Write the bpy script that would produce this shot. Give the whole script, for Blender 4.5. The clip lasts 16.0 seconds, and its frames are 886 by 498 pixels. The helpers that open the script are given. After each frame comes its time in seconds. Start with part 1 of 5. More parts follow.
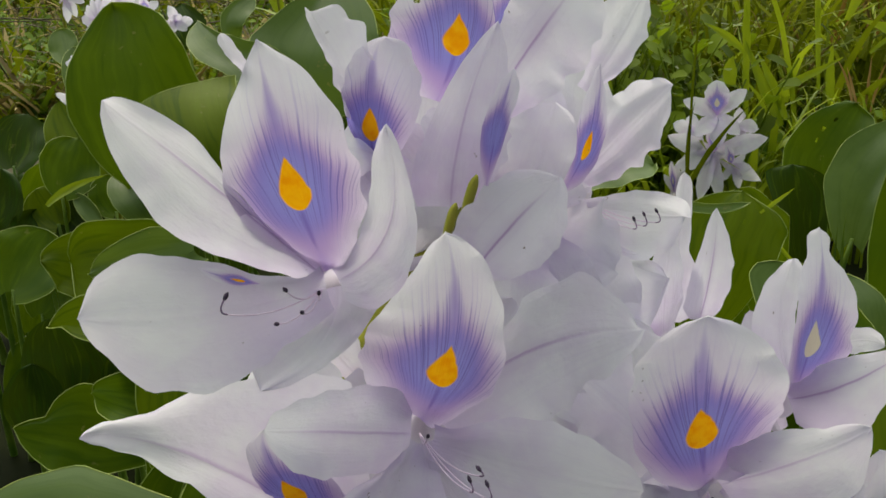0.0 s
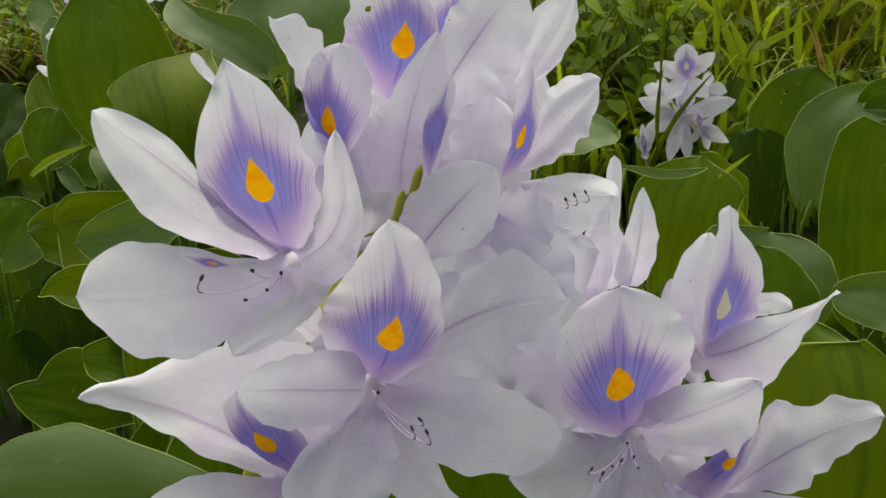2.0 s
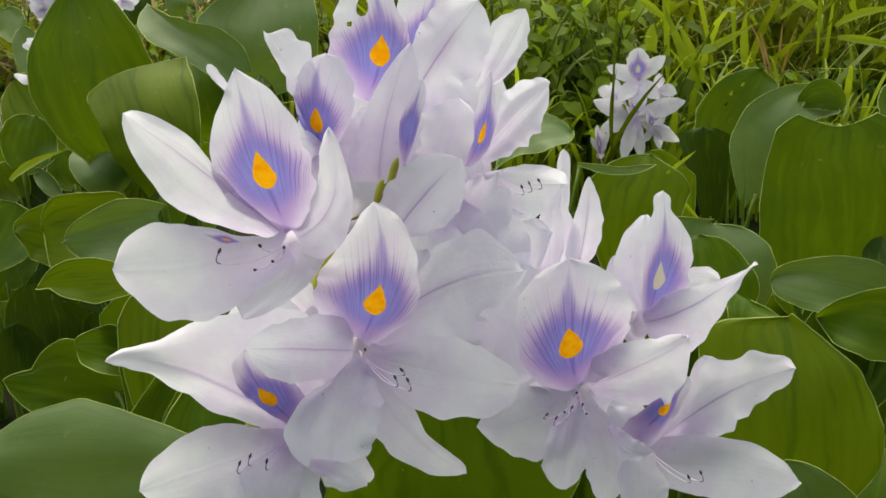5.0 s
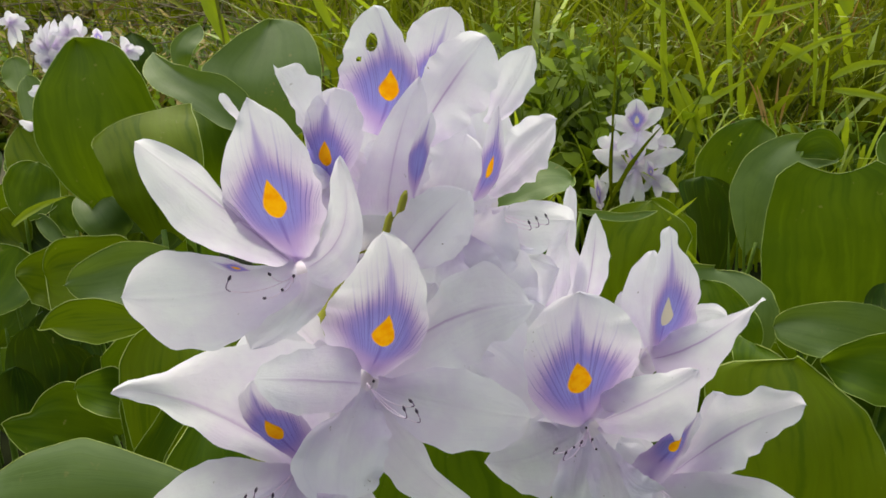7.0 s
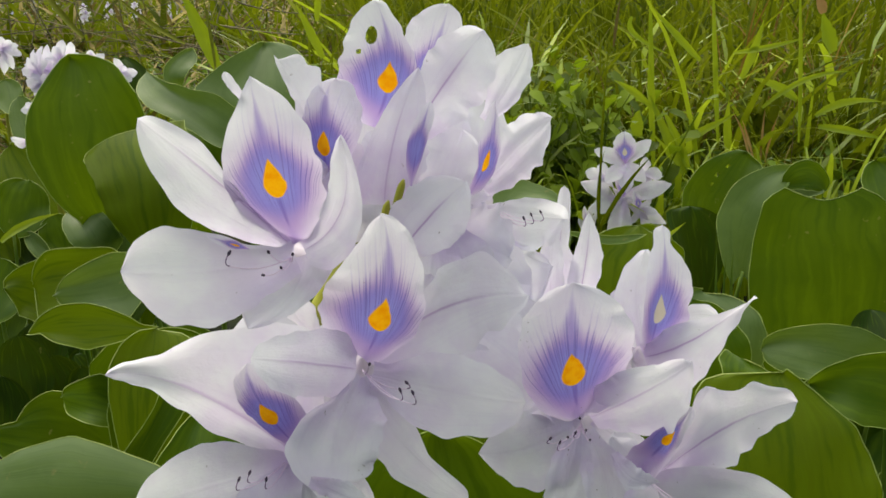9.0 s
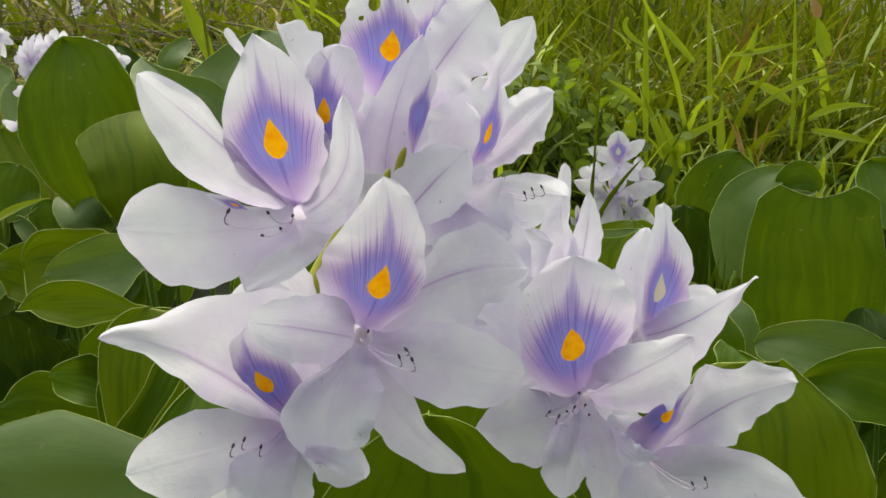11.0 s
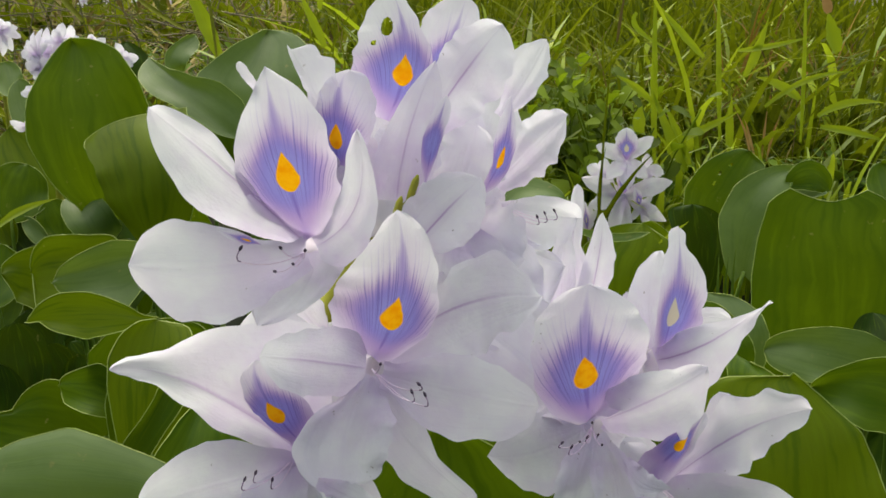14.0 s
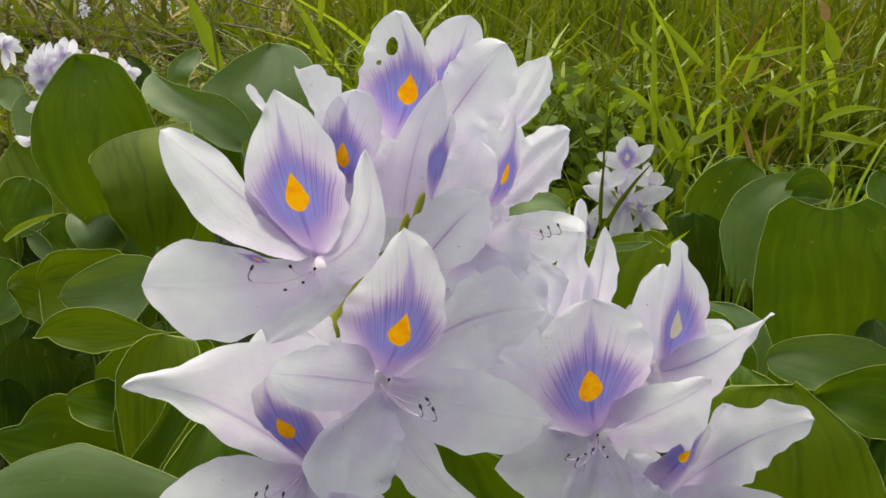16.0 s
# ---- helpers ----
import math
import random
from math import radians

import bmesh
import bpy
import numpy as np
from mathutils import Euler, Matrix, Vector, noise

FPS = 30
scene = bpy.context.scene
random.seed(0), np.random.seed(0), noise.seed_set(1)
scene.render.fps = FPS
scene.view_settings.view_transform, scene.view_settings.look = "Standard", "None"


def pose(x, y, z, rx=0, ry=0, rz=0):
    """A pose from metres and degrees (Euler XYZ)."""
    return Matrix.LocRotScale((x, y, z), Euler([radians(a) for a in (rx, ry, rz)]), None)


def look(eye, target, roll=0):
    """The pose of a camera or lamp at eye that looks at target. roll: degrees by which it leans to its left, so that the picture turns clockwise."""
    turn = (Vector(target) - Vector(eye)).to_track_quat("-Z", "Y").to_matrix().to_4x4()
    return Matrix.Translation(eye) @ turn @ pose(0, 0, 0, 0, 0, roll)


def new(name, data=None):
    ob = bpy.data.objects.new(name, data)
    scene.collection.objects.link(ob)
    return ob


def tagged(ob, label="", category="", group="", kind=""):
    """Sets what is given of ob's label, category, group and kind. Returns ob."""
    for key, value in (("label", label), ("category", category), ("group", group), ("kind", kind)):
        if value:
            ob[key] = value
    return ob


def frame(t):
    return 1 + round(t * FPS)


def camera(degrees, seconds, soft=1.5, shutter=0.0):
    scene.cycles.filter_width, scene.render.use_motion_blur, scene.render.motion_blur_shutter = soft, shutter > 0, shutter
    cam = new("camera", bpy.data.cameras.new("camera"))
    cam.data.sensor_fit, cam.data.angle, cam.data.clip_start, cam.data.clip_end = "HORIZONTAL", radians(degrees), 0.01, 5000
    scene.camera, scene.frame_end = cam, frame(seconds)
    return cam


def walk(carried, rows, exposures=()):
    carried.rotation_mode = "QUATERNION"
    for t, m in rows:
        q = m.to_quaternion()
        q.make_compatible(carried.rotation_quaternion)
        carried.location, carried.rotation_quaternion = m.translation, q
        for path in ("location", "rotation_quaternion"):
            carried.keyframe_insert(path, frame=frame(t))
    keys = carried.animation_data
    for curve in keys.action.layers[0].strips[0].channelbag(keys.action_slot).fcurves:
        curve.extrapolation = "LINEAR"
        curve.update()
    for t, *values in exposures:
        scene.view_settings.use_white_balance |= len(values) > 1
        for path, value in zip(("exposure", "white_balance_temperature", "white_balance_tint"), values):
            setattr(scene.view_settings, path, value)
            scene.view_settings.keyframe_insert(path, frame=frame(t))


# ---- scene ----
cam = camera(49.8, 16.0, 1.6)
PATH = [
    (0, (0.00389, 0.00220, 0.40386), (-0.0110, 1.8925, -0.2494), 0.01),
    (0.5, (0.00722, 0.00219, 0.40276), (0.0249, 1.8882, -0.2626), -0.30),
    (1, (0.01006, -0.00197, 0.40137), (0.0119, 1.8797, -0.2762), -0.74),
    (1.5, (0.01185, -0.01129, 0.40938), (0.0188, 1.8568, -0.3049), -0.47),
    (2, (0.01137, -0.02104, 0.41713), (0.0312, 1.8387, -0.3185), -0.14),
    (2.5, (0.01451, -0.03511, 0.42049), (0.0280, 1.8277, -0.3073), -0.35),
    (3, (0.01633, -0.04181, 0.42378), (0.0360, 1.8063, -0.3405), -0.48),
    (3.5, (0.01708, -0.04812, 0.42784), (0.0667, 1.7842, -0.3723), -0.46),
    (4, (0.01400, -0.05338, 0.42051), (0.0942, 1.7928, -0.3444), -0.52),
    (4.5, (0.00820, -0.05424, 0.42454), (0.1087, 1.7987, -0.3214), -0.13),
    (6.8, (0.007, -0.062, 0.42), (0.106, 1.833, -0.211), -0.2),
    (7, (0.00500, -0.05677, 0.41913), (0.1119, 1.8410, -0.2030), 0.01),
    (7.5, (0.00668, -0.05696, 0.41570), (0.1089, 1.8488, -0.1824), -0.14),
    (8, (0.00136, -0.05834, 0.41343), (0.1321, 1.8511, -0.1670), 0.67),
    (8.5, (0.00559, -0.05955, 0.41056), (0.1197, 1.8563, -0.1519), 0.09),
    (9, (0.00215, -0.06212, 0.40739), (0.1390, 1.8581, -0.1350), 0.96),
    (9.2, (0.00419, -0.06286, 0.40553), (0.1328, 1.8608, -0.1264), 0.63),
    (11.5, (-0.00114, -0.05981, 0.39760), (0.1620, 1.8590, -0.1424), 2.51),
    (12, (-0.00171, -0.05823, 0.39692), (0.1617, 1.8579, -0.1523), 2.69),
    (12.5, (-0.00377, -0.05731, 0.39748), (0.1651, 1.8558, -0.1605), 2.87),
    (13, (-0.00207, -0.05755, 0.40086), (0.1523, 1.8533, -0.1691), 2.53),
    (13.5, (-0.00074, -0.05635, 0.40575), (0.1454, 1.8524, -0.1734), 2.43),
    (14, (-0.00200, -0.05636, 0.40740), (0.1451, 1.8582, -0.1518), 2.24),
    (14.5, (-0.00329, -0.05729, 0.40914), (0.1461, 1.8592, -0.1427), 2.16),
    (15, (-0.00480, -0.05719, 0.40955), (0.1481, 1.8607, -0.1368), 2.11),
    (15.5, (-0.00547, -0.05781, 0.41024), (0.1485, 1.8603, -0.1350), 2.00),
    (16, (-0.00356, -0.05927, 0.41033), (0.1411, 1.8601, -0.1329), 1.75),
]
walk(cam, [(t, look(eye, target, roll)) for t, eye, target, roll in PATH],
     [(t, stops - 0.16, 6620, -3) for t, stops in ((0, 0.68), (1.5, 0.73), (2.5, 0.84), (3, 0.97), (4, 1.25), (4.5, 1.14), (7, 1.08), (11.5, 1.06), (12.5, 1.16), (13, 1.08), (14, 1.08), (16, 1.06))])


# ---- light ----
world = bpy.data.worlds.new("sky")
scene.world = world
world.use_nodes = True
wn = world.node_tree.nodes
sky = wn.new("ShaderNodeTexSky")
sky.sky_type, sky.sun_disc = "NISHITA", False
sky.sun_elevation, sky.sun_rotation = radians(64), radians(-18)
sky.air_density, sky.dust_density, sky.ozone_density = 1.0, 8.0, 0.6
world.node_tree.links.new(sky.outputs[0], wn["Background"].inputs[0])
wn["Background"].inputs[1].default_value = 0.072
sun = new("sun", bpy.data.lights.new("sun", "SUN"))
sun.data.energy, sun.data.angle, sun.data.color = 2.4, radians(122), (1.0, 0.94, 0.86)
sun.matrix_world = look((-0.45, 1.4, 3.0), (0, 0, 0))


# ---- materials ----
class Nodes:
    """A small builder of node materials."""

    def __init__(self, name):
        self.mat = bpy.data.materials.new(name)
        self.mat.use_nodes = True
        self.tree = self.mat.node_tree
        self.bsdf = self.tree.nodes["Principled BSDF"]

    def add(self, kind, *ins, **props):
        n = self.tree.nodes.new(kind)
        for k, v in props.items():
            if k == "op":
                n.operation = v
            elif k == "blend":
                n.blend_type = v
            elif k == "data":
                n.data_type = v
            elif k == "clamp":
                n.use_clamp = v
        for i, v in enumerate(ins):
            if v is None:
                continue
            self.feed(n.inputs[i], v)
        return n

    def feed(self, socket, v):
        if isinstance(v, bpy.types.NodeSocket):
            self.tree.links.new(v, socket)
        else:
            socket.default_value = v

    def math(self, op, a, b=None, c=None, clamp=False):
        return self.add("ShaderNodeMath", a, b, c, op=op, clamp=clamp).outputs[0]

    def smooth(self, v, lo, hi, out0=0.0, out1=1.0):
        n = self.add("ShaderNodeMapRange", v, lo, hi, out0, out1)
        n.interpolation_type = "SMOOTHSTEP"
        return n.outputs[0]

    def mix(self, fac, a, b, blend="MIX"):
        n = self.tree.nodes.new("ShaderNodeMix")
        n.data_type, n.blend_type = "RGBA", blend
        for i, v in ((0, fac), (6, a), (7, b)):
            if isinstance(v, tuple) and len(v) == 3:
                v = (*v, 1)
            self.feed(n.inputs[i], v)
        return n.outputs[2]

    def noise(self, scale, detail=3.0, vec=None, rough=0.55):
        n = self.tree.nodes.new("ShaderNodeTexNoise")
        n.inputs["Scale"].default_value = scale
        n.inputs["Detail"].default_value = detail
        n.inputs["Roughness"].default_value = rough
        if vec is None:
            vec = self.coord("Object")
        self.tree.links.new(vec, n.inputs["Vector"])
        return n.outputs["Fac"]

    def coord(self, which):
        return self.add("ShaderNodeTexCoord").outputs[which]

    def uv(self):
        n = self.add("ShaderNodeSeparateXYZ", self.coord("UV"))
        return n.outputs[0], n.outputs[1]

    def streaks(self, u, v, count, stretch):
        """Uneven lines along a petal or leaf, from -1 to 1."""
        vec = self.add("ShaderNodeCombineXYZ", self.math("MULTIPLY", u, count), self.math("MULTIPLY", v, stretch), self.math("MULTIPLY", self.rand(), 37.0))
        k = self.noise(1.0, 2.0, vec.outputs[0], 0.6)
        return self.math("MULTIPLY_ADD", k, 5.0, -2.5, clamp=False)

    def rand(self):
        return self.add("ShaderNodeObjectInfo").outputs["Random"]

    def island(self):
        return self.add("ShaderNodeNewGeometry").outputs["Random Per Island"]

    def bump(self, height, strength, dist):
        n = self.tree.nodes.new("ShaderNodeBump")
        n.inputs["Strength"].default_value, n.inputs["Distance"].default_value = strength, dist
        self.tree.links.new(height, n.inputs["Height"])
        self.tree.links.new(n.outputs[0], self.bsdf.inputs["Normal"])
        return n.outputs[0]

    def put(self, **kw):
        for k, v in kw.items():
            k = k.replace("_", " ")
            if isinstance(v, tuple) and len(v) == 3:
                v = (*v, 1)
            self.feed(self.bsdf.inputs[k], v)
        return self

    def translucent(self, colour, share, normal=None):
        """Lets light through a thin leaf or petal."""
        t = self.tree.nodes.new("ShaderNodeBsdfTranslucent")
        self.feed(t.inputs[0], (*colour, 1) if isinstance(colour, tuple) else colour)
        if normal is not None:
            self.tree.links.new(normal, t.inputs["Normal"])
        m = self.add("ShaderNodeMixShader", share, self.bsdf.outputs[0], t.outputs[0])
        out = self.tree.nodes["Material Output"]
        self.tree.links.new(m.outputs[0], out.inputs[0])
        return self


WHITE = (0.835, 0.828, 0.888)


def petal_material(name, banner=False, pale=False, streaked=True, marked=True):
    n = Nodes(name)
    u, v = n.uv()
    big = n.noise(90, 3)
    jig = n.math("MULTIPLY_ADD", n.noise(260, 3), 0.09, -0.045)
    x = n.math("MULTIPLY_ADD", u, 2.0, -1.0)
    ax = n.math("ABSOLUTE", n.math("ADD", x, n.math("MULTIPLY", jig, 0.5)))
    # fine veins that run along the petal
    vein = n.streaks(u, v, 42.0 if banner else 30.0, 1.2)
    vein01 = n.smooth(vein, 0.1, 1.0)
    if banner:
        # lines that fan out from the throat
        fan = n.math("DIVIDE", n.math("MULTIPLY", x, n.math("SQRT", n.math("MAXIMUM", n.math("MULTIPLY", v, n.math("SUBTRACT", 1.0, v)), 0.0))), n.math("ADD", v, 0.12))
        vein = n.streaks(fan, v, 46.0, 0.5)
    base = n.mix(n.smooth(big, 0.35, 0.7), WHITE, (0.785, 0.740, 0.855))
    base = n.mix(n.math("MULTIPLY", vein01, 0.08), base, (0.60, 0.50, 0.76))
    # lilac flush towards the throat
    flush = n.math("MULTIPLY", n.smooth(v, 0.7, 0.02), n.smooth(big, 0.3, 0.65, 0.22, 0.58))
    base = n.mix(flush, base, (0.66, 0.50, 0.78))
    if not banner:
        rib = n.math("ADD", n.math("MULTIPLY", n.smooth(ax, 0.055, 0.0), 0.75), n.math("MULTIPLY", n.smooth(ax, 0.30, 0.0), 0.25))
        streak = n.math("MULTIPLY", rib, n.math("MULTIPLY", n.smooth(v, 0.0, 0.08), n.smooth(v, 0.95, 0.45)))
        streak = n.math("MULTIPLY", streak, n.smooth(n.rand(), 0.0, 1.0, 0.55, 0.88) if streaked else 0.06)
        base = n.mix(streak, base, (0.44, 0.29, 0.56))
        height = n.math("ADD", n.math("MULTIPLY", vein, 0.04), n.math("ADD", n.math("MULTIPLY", big, 1.6), n.math("MULTIPLY", n.smooth(ax, 0.10, 0.0), -0.6)))
    else:
        # blue-violet blotch, drawn out to a point along the midrib
        dy = n.math("DIVIDE", n.math("SUBTRACT", v, 0.335), n.math("ADD", 0.30, n.math("MULTIPLY", jig, 1.0)))
        dx = n.math("DIVIDE", x, n.smooth(v, 0.30, 0.72, 0.84, 0.46))
        d = n.math("SQRT", n.math("ADD", n.math("MULTIPLY", dx, dx), n.math("MULTIPLY", dy, dy)))
        d = n.math("ADD", d, n.math("ADD", n.math("MULTIPLY", jig, 1.5), n.math("MULTIPLY", n.math("MULTIPLY", vein, n.smooth(v, 0.12, 0.5)), -0.10)))
        spike = n.math("MULTIPLY", n.smooth(ax, n.smooth(v, 0.5, 0.95, 0.30, 0.07), 0.0), n.smooth(v, 1.02, 0.60))
        outer = n.math("MAXIMUM", n.smooth(d, 1.36, 0.74), n.math("MULTIPLY", spike, 0.7))
        inner = n.math("MULTIPLY", n.math("MAXIMUM", n.smooth(d, 1.06, 0.55), n.math("MULTIPLY", spike, 0.62)), n.smooth(v, 0.02, 0.16, 0.45, 1.0))
        base = n.mix(n.math("MULTIPLY", n.smooth(d, 2.3, 0.9), 0.46), base, (0.62, 0.50, 0.72))
        base = n.mix(n.math("MULTIPLY", outer, 0.66), base, (0.40, 0.22, 0.56))
        base = n.mix(n.math("MULTIPLY", inner, 0.92), base, n.mix(n.smooth(d, 0.2, 0.9), (0.27, 0.27, 0.70), (0.25, 0.20, 0.61)))
        dark = n.math("MULTIPLY", n.smooth(vein, 0.25, 0.62), n.math("MULTIPLY", n.math("MAXIMUM", inner, n.math("MULTIPLY", outer, 0.7)), n.smooth(v, 0.05, 0.25)))
        base = n.mix(n.math("MULTIPLY", dark, 0.92), base, (0.085, 0.065, 0.37))
        lines = n.math("MULTIPLY", n.smooth(vein, 0.25, 0.95), n.math("MULTIPLY", n.smooth(v, 0.96, 0.5), n.smooth(ax, 0.98, 0.45)))
        base = n.mix(n.math("MULTIPLY", lines, 0.48), base, (0.42, 0.36, 0.70))
        low = n.math("MULTIPLY", n.smooth(v, 0.22, 0.05), outer)
        base = n.mix(n.math("MULTIPLY", low, 0.6), base, (0.46, 0.32, 0.62))
        stem = n.math("MULTIPLY", n.smooth(ax, 0.09, 0.0), n.math("MULTIPLY", n.smooth(v, 0.06, 0.12), n.smooth(v, 0.30, 0.2)))
        base = n.mix(n.math("MULTIPLY", stem, 0.5), base, (0.13, 0.07, 0.40))
        # yellow guide mark: broad and blunt below, drawn to a point above
        if marked:
            s = n.math("DIVIDE", n.math("SUBTRACT", v, 0.235), 0.235)
            s = n.math("MINIMUM", n.math("MAXIMUM", s, 0.0), 1.0)
            foot = n.math("MAXIMUM", n.math("SUBTRACT", 1.0, n.math("DIVIDE", s, 0.34)), 0.0)
            peak = n.math("DIVIDE", n.math("MAXIMUM", n.math("SUBTRACT", s, 0.34), 0.0), 0.66)
            half = n.math("MULTIPLY", n.math("SQRT", n.math("SUBTRACT", 1.0, n.math("MULTIPLY", foot, foot))), n.math("SUBTRACT", 1.0, n.math("POWER", peak, 1.35)))
            gap = n.math("SUBTRACT", n.math("MULTIPLY", half, 0.25), n.math("ADD", ax, n.math("MULTIPLY", jig, 0.9)))
            mark = n.math("MULTIPLY", n.smooth(gap, -0.015, 0.025), n.math("MULTIPLY", n.smooth(v, 0.476, 0.462), n.smooth(v, 0.225, 0.24)))
            gold = n.mix(n.smooth(n.noise(420, 2), 0.35, 0.7), (0.95, 0.46, 0.008), (0.90, 0.34, 0.004))
            base = n.mix(mark, base, gold if not pale else (0.62, 0.55, 0.45))
        else:
            mark = 0.0
        height = n.math("ADD", n.math("MULTIPLY", vein, 0.1), n.math("ADD", n.math("MULTIPLY", big, 1.6), n.math("MULTIPLY", mark, 0.7)))
    dots = n.math("MULTIPLY", n.smooth(n.noise(1100, 1), 0.70, 0.76), n.smooth(n.noise(140, 2), 0.60, 0.68))
    base = n.mix(n.math("MULTIPLY", dots, 0.7), base, (0.16, 0.11, 0.10))
    pv = n.add("ShaderNodeCombineXYZ", n.math("MULTIPLY", u, 5.0), n.math("MULTIPLY", v, 3.0), n.math("MULTIPLY", n.rand(), 19.0)).outputs[0]
    crease = n.noise(1.9, 5.0, pv, 0.65)
    height = n.math("MULTIPLY_ADD", crease, 1.3, height)
    height = n.math("MULTIPLY_ADD", n.noise(420, 3), 1.1, height)
    nor = n.bump(height, 0.30, 0.0006)
    n.put(Base_Color=base, Roughness=0.75, Specular_IOR_Level=0.12, Sheen_Weight=0.05)
    n.translucent(base, 0.54, nor)
    return n.mat


PETAL = petal_material("petal_white")
PETAL_PLAIN = petal_material("petal_white_plain", streaked=False)
BANNER = petal_material("petal_banner", banner=True)
BANNER_PLAIN = petal_material("petal_banner_plain", banner=True, marked=False)
BANNER_PALE = petal_material("petal_banner_pale", banner=True, pale=True)


def leaf_material(name, pale=False, bright=False, deep=False):
    n = Nodes(name)
    u, v = n.uv()
    big, fine = n.noise(22, 4), n.noise(160, 3)
    r = n.rand()
    base = n.mix(n.smooth(big, 0.3, 0.72), (0.040, 0.082, 0.003), (0.082, 0.134, 0.004))
    base = n.mix(n.smooth(r, 0.55, 1.0, 0.0, 0.55), base, (0.112, 0.180, 0.005))
    base = n.mix(n.smooth(r, 0.35, 0.0, 0.0, 0.5), base, (0.030, 0.062, 0.006))
    if pale:
        base = n.mix(0.42, base, n.mix(n.smooth(big, 0.32, 0.62), (0.130, 0.195, 0.065), (0.185, 0.262, 0.108)))
    if bright:
        base = n.mix(0.48, base, (0.150, 0.185, 0.005))
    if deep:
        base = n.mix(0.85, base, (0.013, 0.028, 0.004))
    wob = n.math("MULTIPLY_ADD", big, 0.22, u)
    vein = n.streaks(wob, v, 70.0, 1.2)
    broad = n.streaks(wob, v, 13.0, 1.6)
    base = n.mix(n.math("MULTIPLY", n.smooth(vein, 0.2, 1.0), 0.06), base, (0.14, 0.23, 0.02))
    base = n.mix(n.math("MULTIPLY", n.smooth(broad, 0.0, 0.9), 0.22 if pale else 0.55), base, (0.026, 0.070, 0.003))
    base = n.mix(n.math("MULTIPLY", n.smooth(broad, -0.1, -1.0), 0.10 if pale else 0.26), base, (0.150, 0.230, 0.008))
    speck = n.math("MULTIPLY", n.smooth(fine, 0.66, 0.72), n.smooth(big, 0.50, 0.62))
    base = n.mix(n.math("MULTIPLY", speck, 0.6), base, (0.28, 0.24, 0.08))
    h = n.math("ADD", n.math("MULTIPLY", vein, 0.02), n.math("MULTIPLY_ADD", broad, 0.03, n.math("MULTIPLY", big, 2.5)))
    nor = n.bump(h, 0.4, 0.0010)
    n.put(Base_Color=base, Roughness=n.smooth(fine, 0.3, 0.8, 0.32, 0.46), Specular_IOR_Level=0.4 if pale else 0.13)
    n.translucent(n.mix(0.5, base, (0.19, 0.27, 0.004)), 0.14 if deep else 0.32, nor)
    return n.mat


def plain_material(name, a, b, scale, rough=0.6, share=0.0, per_island=False, bump=0.3, glow=(0.2, 0.3, 0.02), gloss=0.35):
    n = Nodes(name)
    k = n.noise(scale, 4)
    base = n.mix(n.smooth(k, 0.3, 0.7), a, b)
    if per_island:
        r = n.island()
        base = n.mix(n.smooth(r, 0.0, 0.5, 0.75, 0.0), base, tuple(0.4 * c for c in a))
        base = n.mix(n.smooth(r, 0.55, 1.0, 0.0, 0.6), base, tuple(min(1, 1.6 * c) for c in b))
    nor = n.bump(k, bump, 0.001)
    n.put(Base_Color=base, Roughness=rough, Specular_IOR_Level=gloss)
    if share:
        n.translucent(n.mix(0.5, base, glow), share, nor)
    return n.mat


LEAF = leaf_material("leaf_green")
LEAF_PALE_SHEEN = leaf_material("leaf_blue_green_sheen", pale=True)
LEAF_SHADED = leaf_material("leaf_shaded_copy", deep=True)
LEAF_BRIGHT = leaf_material("leaf_yellow_green", bright=True)
RIM = plain_material("leaf_rim", (0.24, 0.32, 0.06), (0.40, 0.46, 0.12), 60, 0.45)
PETIOLE = plain_material("petiole_green", (0.08, 0.15, 0.015), (0.17, 0.24, 0.03), 40, 0.4)
TUBE = plain_material("flower_tube", (0.82, 0.77, 0.86), (0.72, 0.64, 0.74), 120, 0.6, 0.5, glow=(0.82, 0.76, 0.86))
STALK = plain_material("stalk_olive", (0.25, 0.26, 0.015), (0.33, 0.33, 0.03), 150, 0.55)
FILAMENT = plain_material("filament_lilac", (0.70, 0.55, 0.74), (0.82, 0.70, 0.84), 300, 0.6)
HOOK = plain_material("filament_violet", (0.16, 0.09, 0.20), (0.30, 0.18, 0.36), 300, 0.6)
ANTHER = plain_material("anther_dark", (0.035, 0.02, 0.05), (0.08, 0.05, 0.09), 400, 0.7)
GRASS = plain_material("grass_green", (0.037, 0.061, 0.002), (0.138, 0.155, 0.006), 7, 0.65, 0.34, per_island=True, gloss=0.03, glow=(0.22, 0.27, 0.008))
GRASS_BRIGHT = plain_material("grass_bright", (0.18, 0.26, 0.006), (0.33, 0.41, 0.014), 9, 0.36, 0.40, per_island=True, gloss=0.34, glow=(0.34, 0.40, 0.02))
HERB = plain_material("herb_green", (0.055, 0.115, 0.006), (0.13, 0.20, 0.014), 9, 0.5, 0.30, per_island=True, gloss=0.12, glow=(0.18, 0.26, 0.01))
HERB_BRIGHT = plain_material("herb_yellow_green", (0.088, 0.140, 0.005), (0.155, 0.215, 0.010), 9, 0.5, 0.38, per_island=True, gloss=0.14, glow=(0.26, 0.36, 0.01))
STRAW = plain_material("straw_dry", (0.13, 0.095, 0.022), (0.26, 0.20, 0.055), 14, 0.8, 0.1, per_island=True, glow=(0.4, 0.3, 0.1))
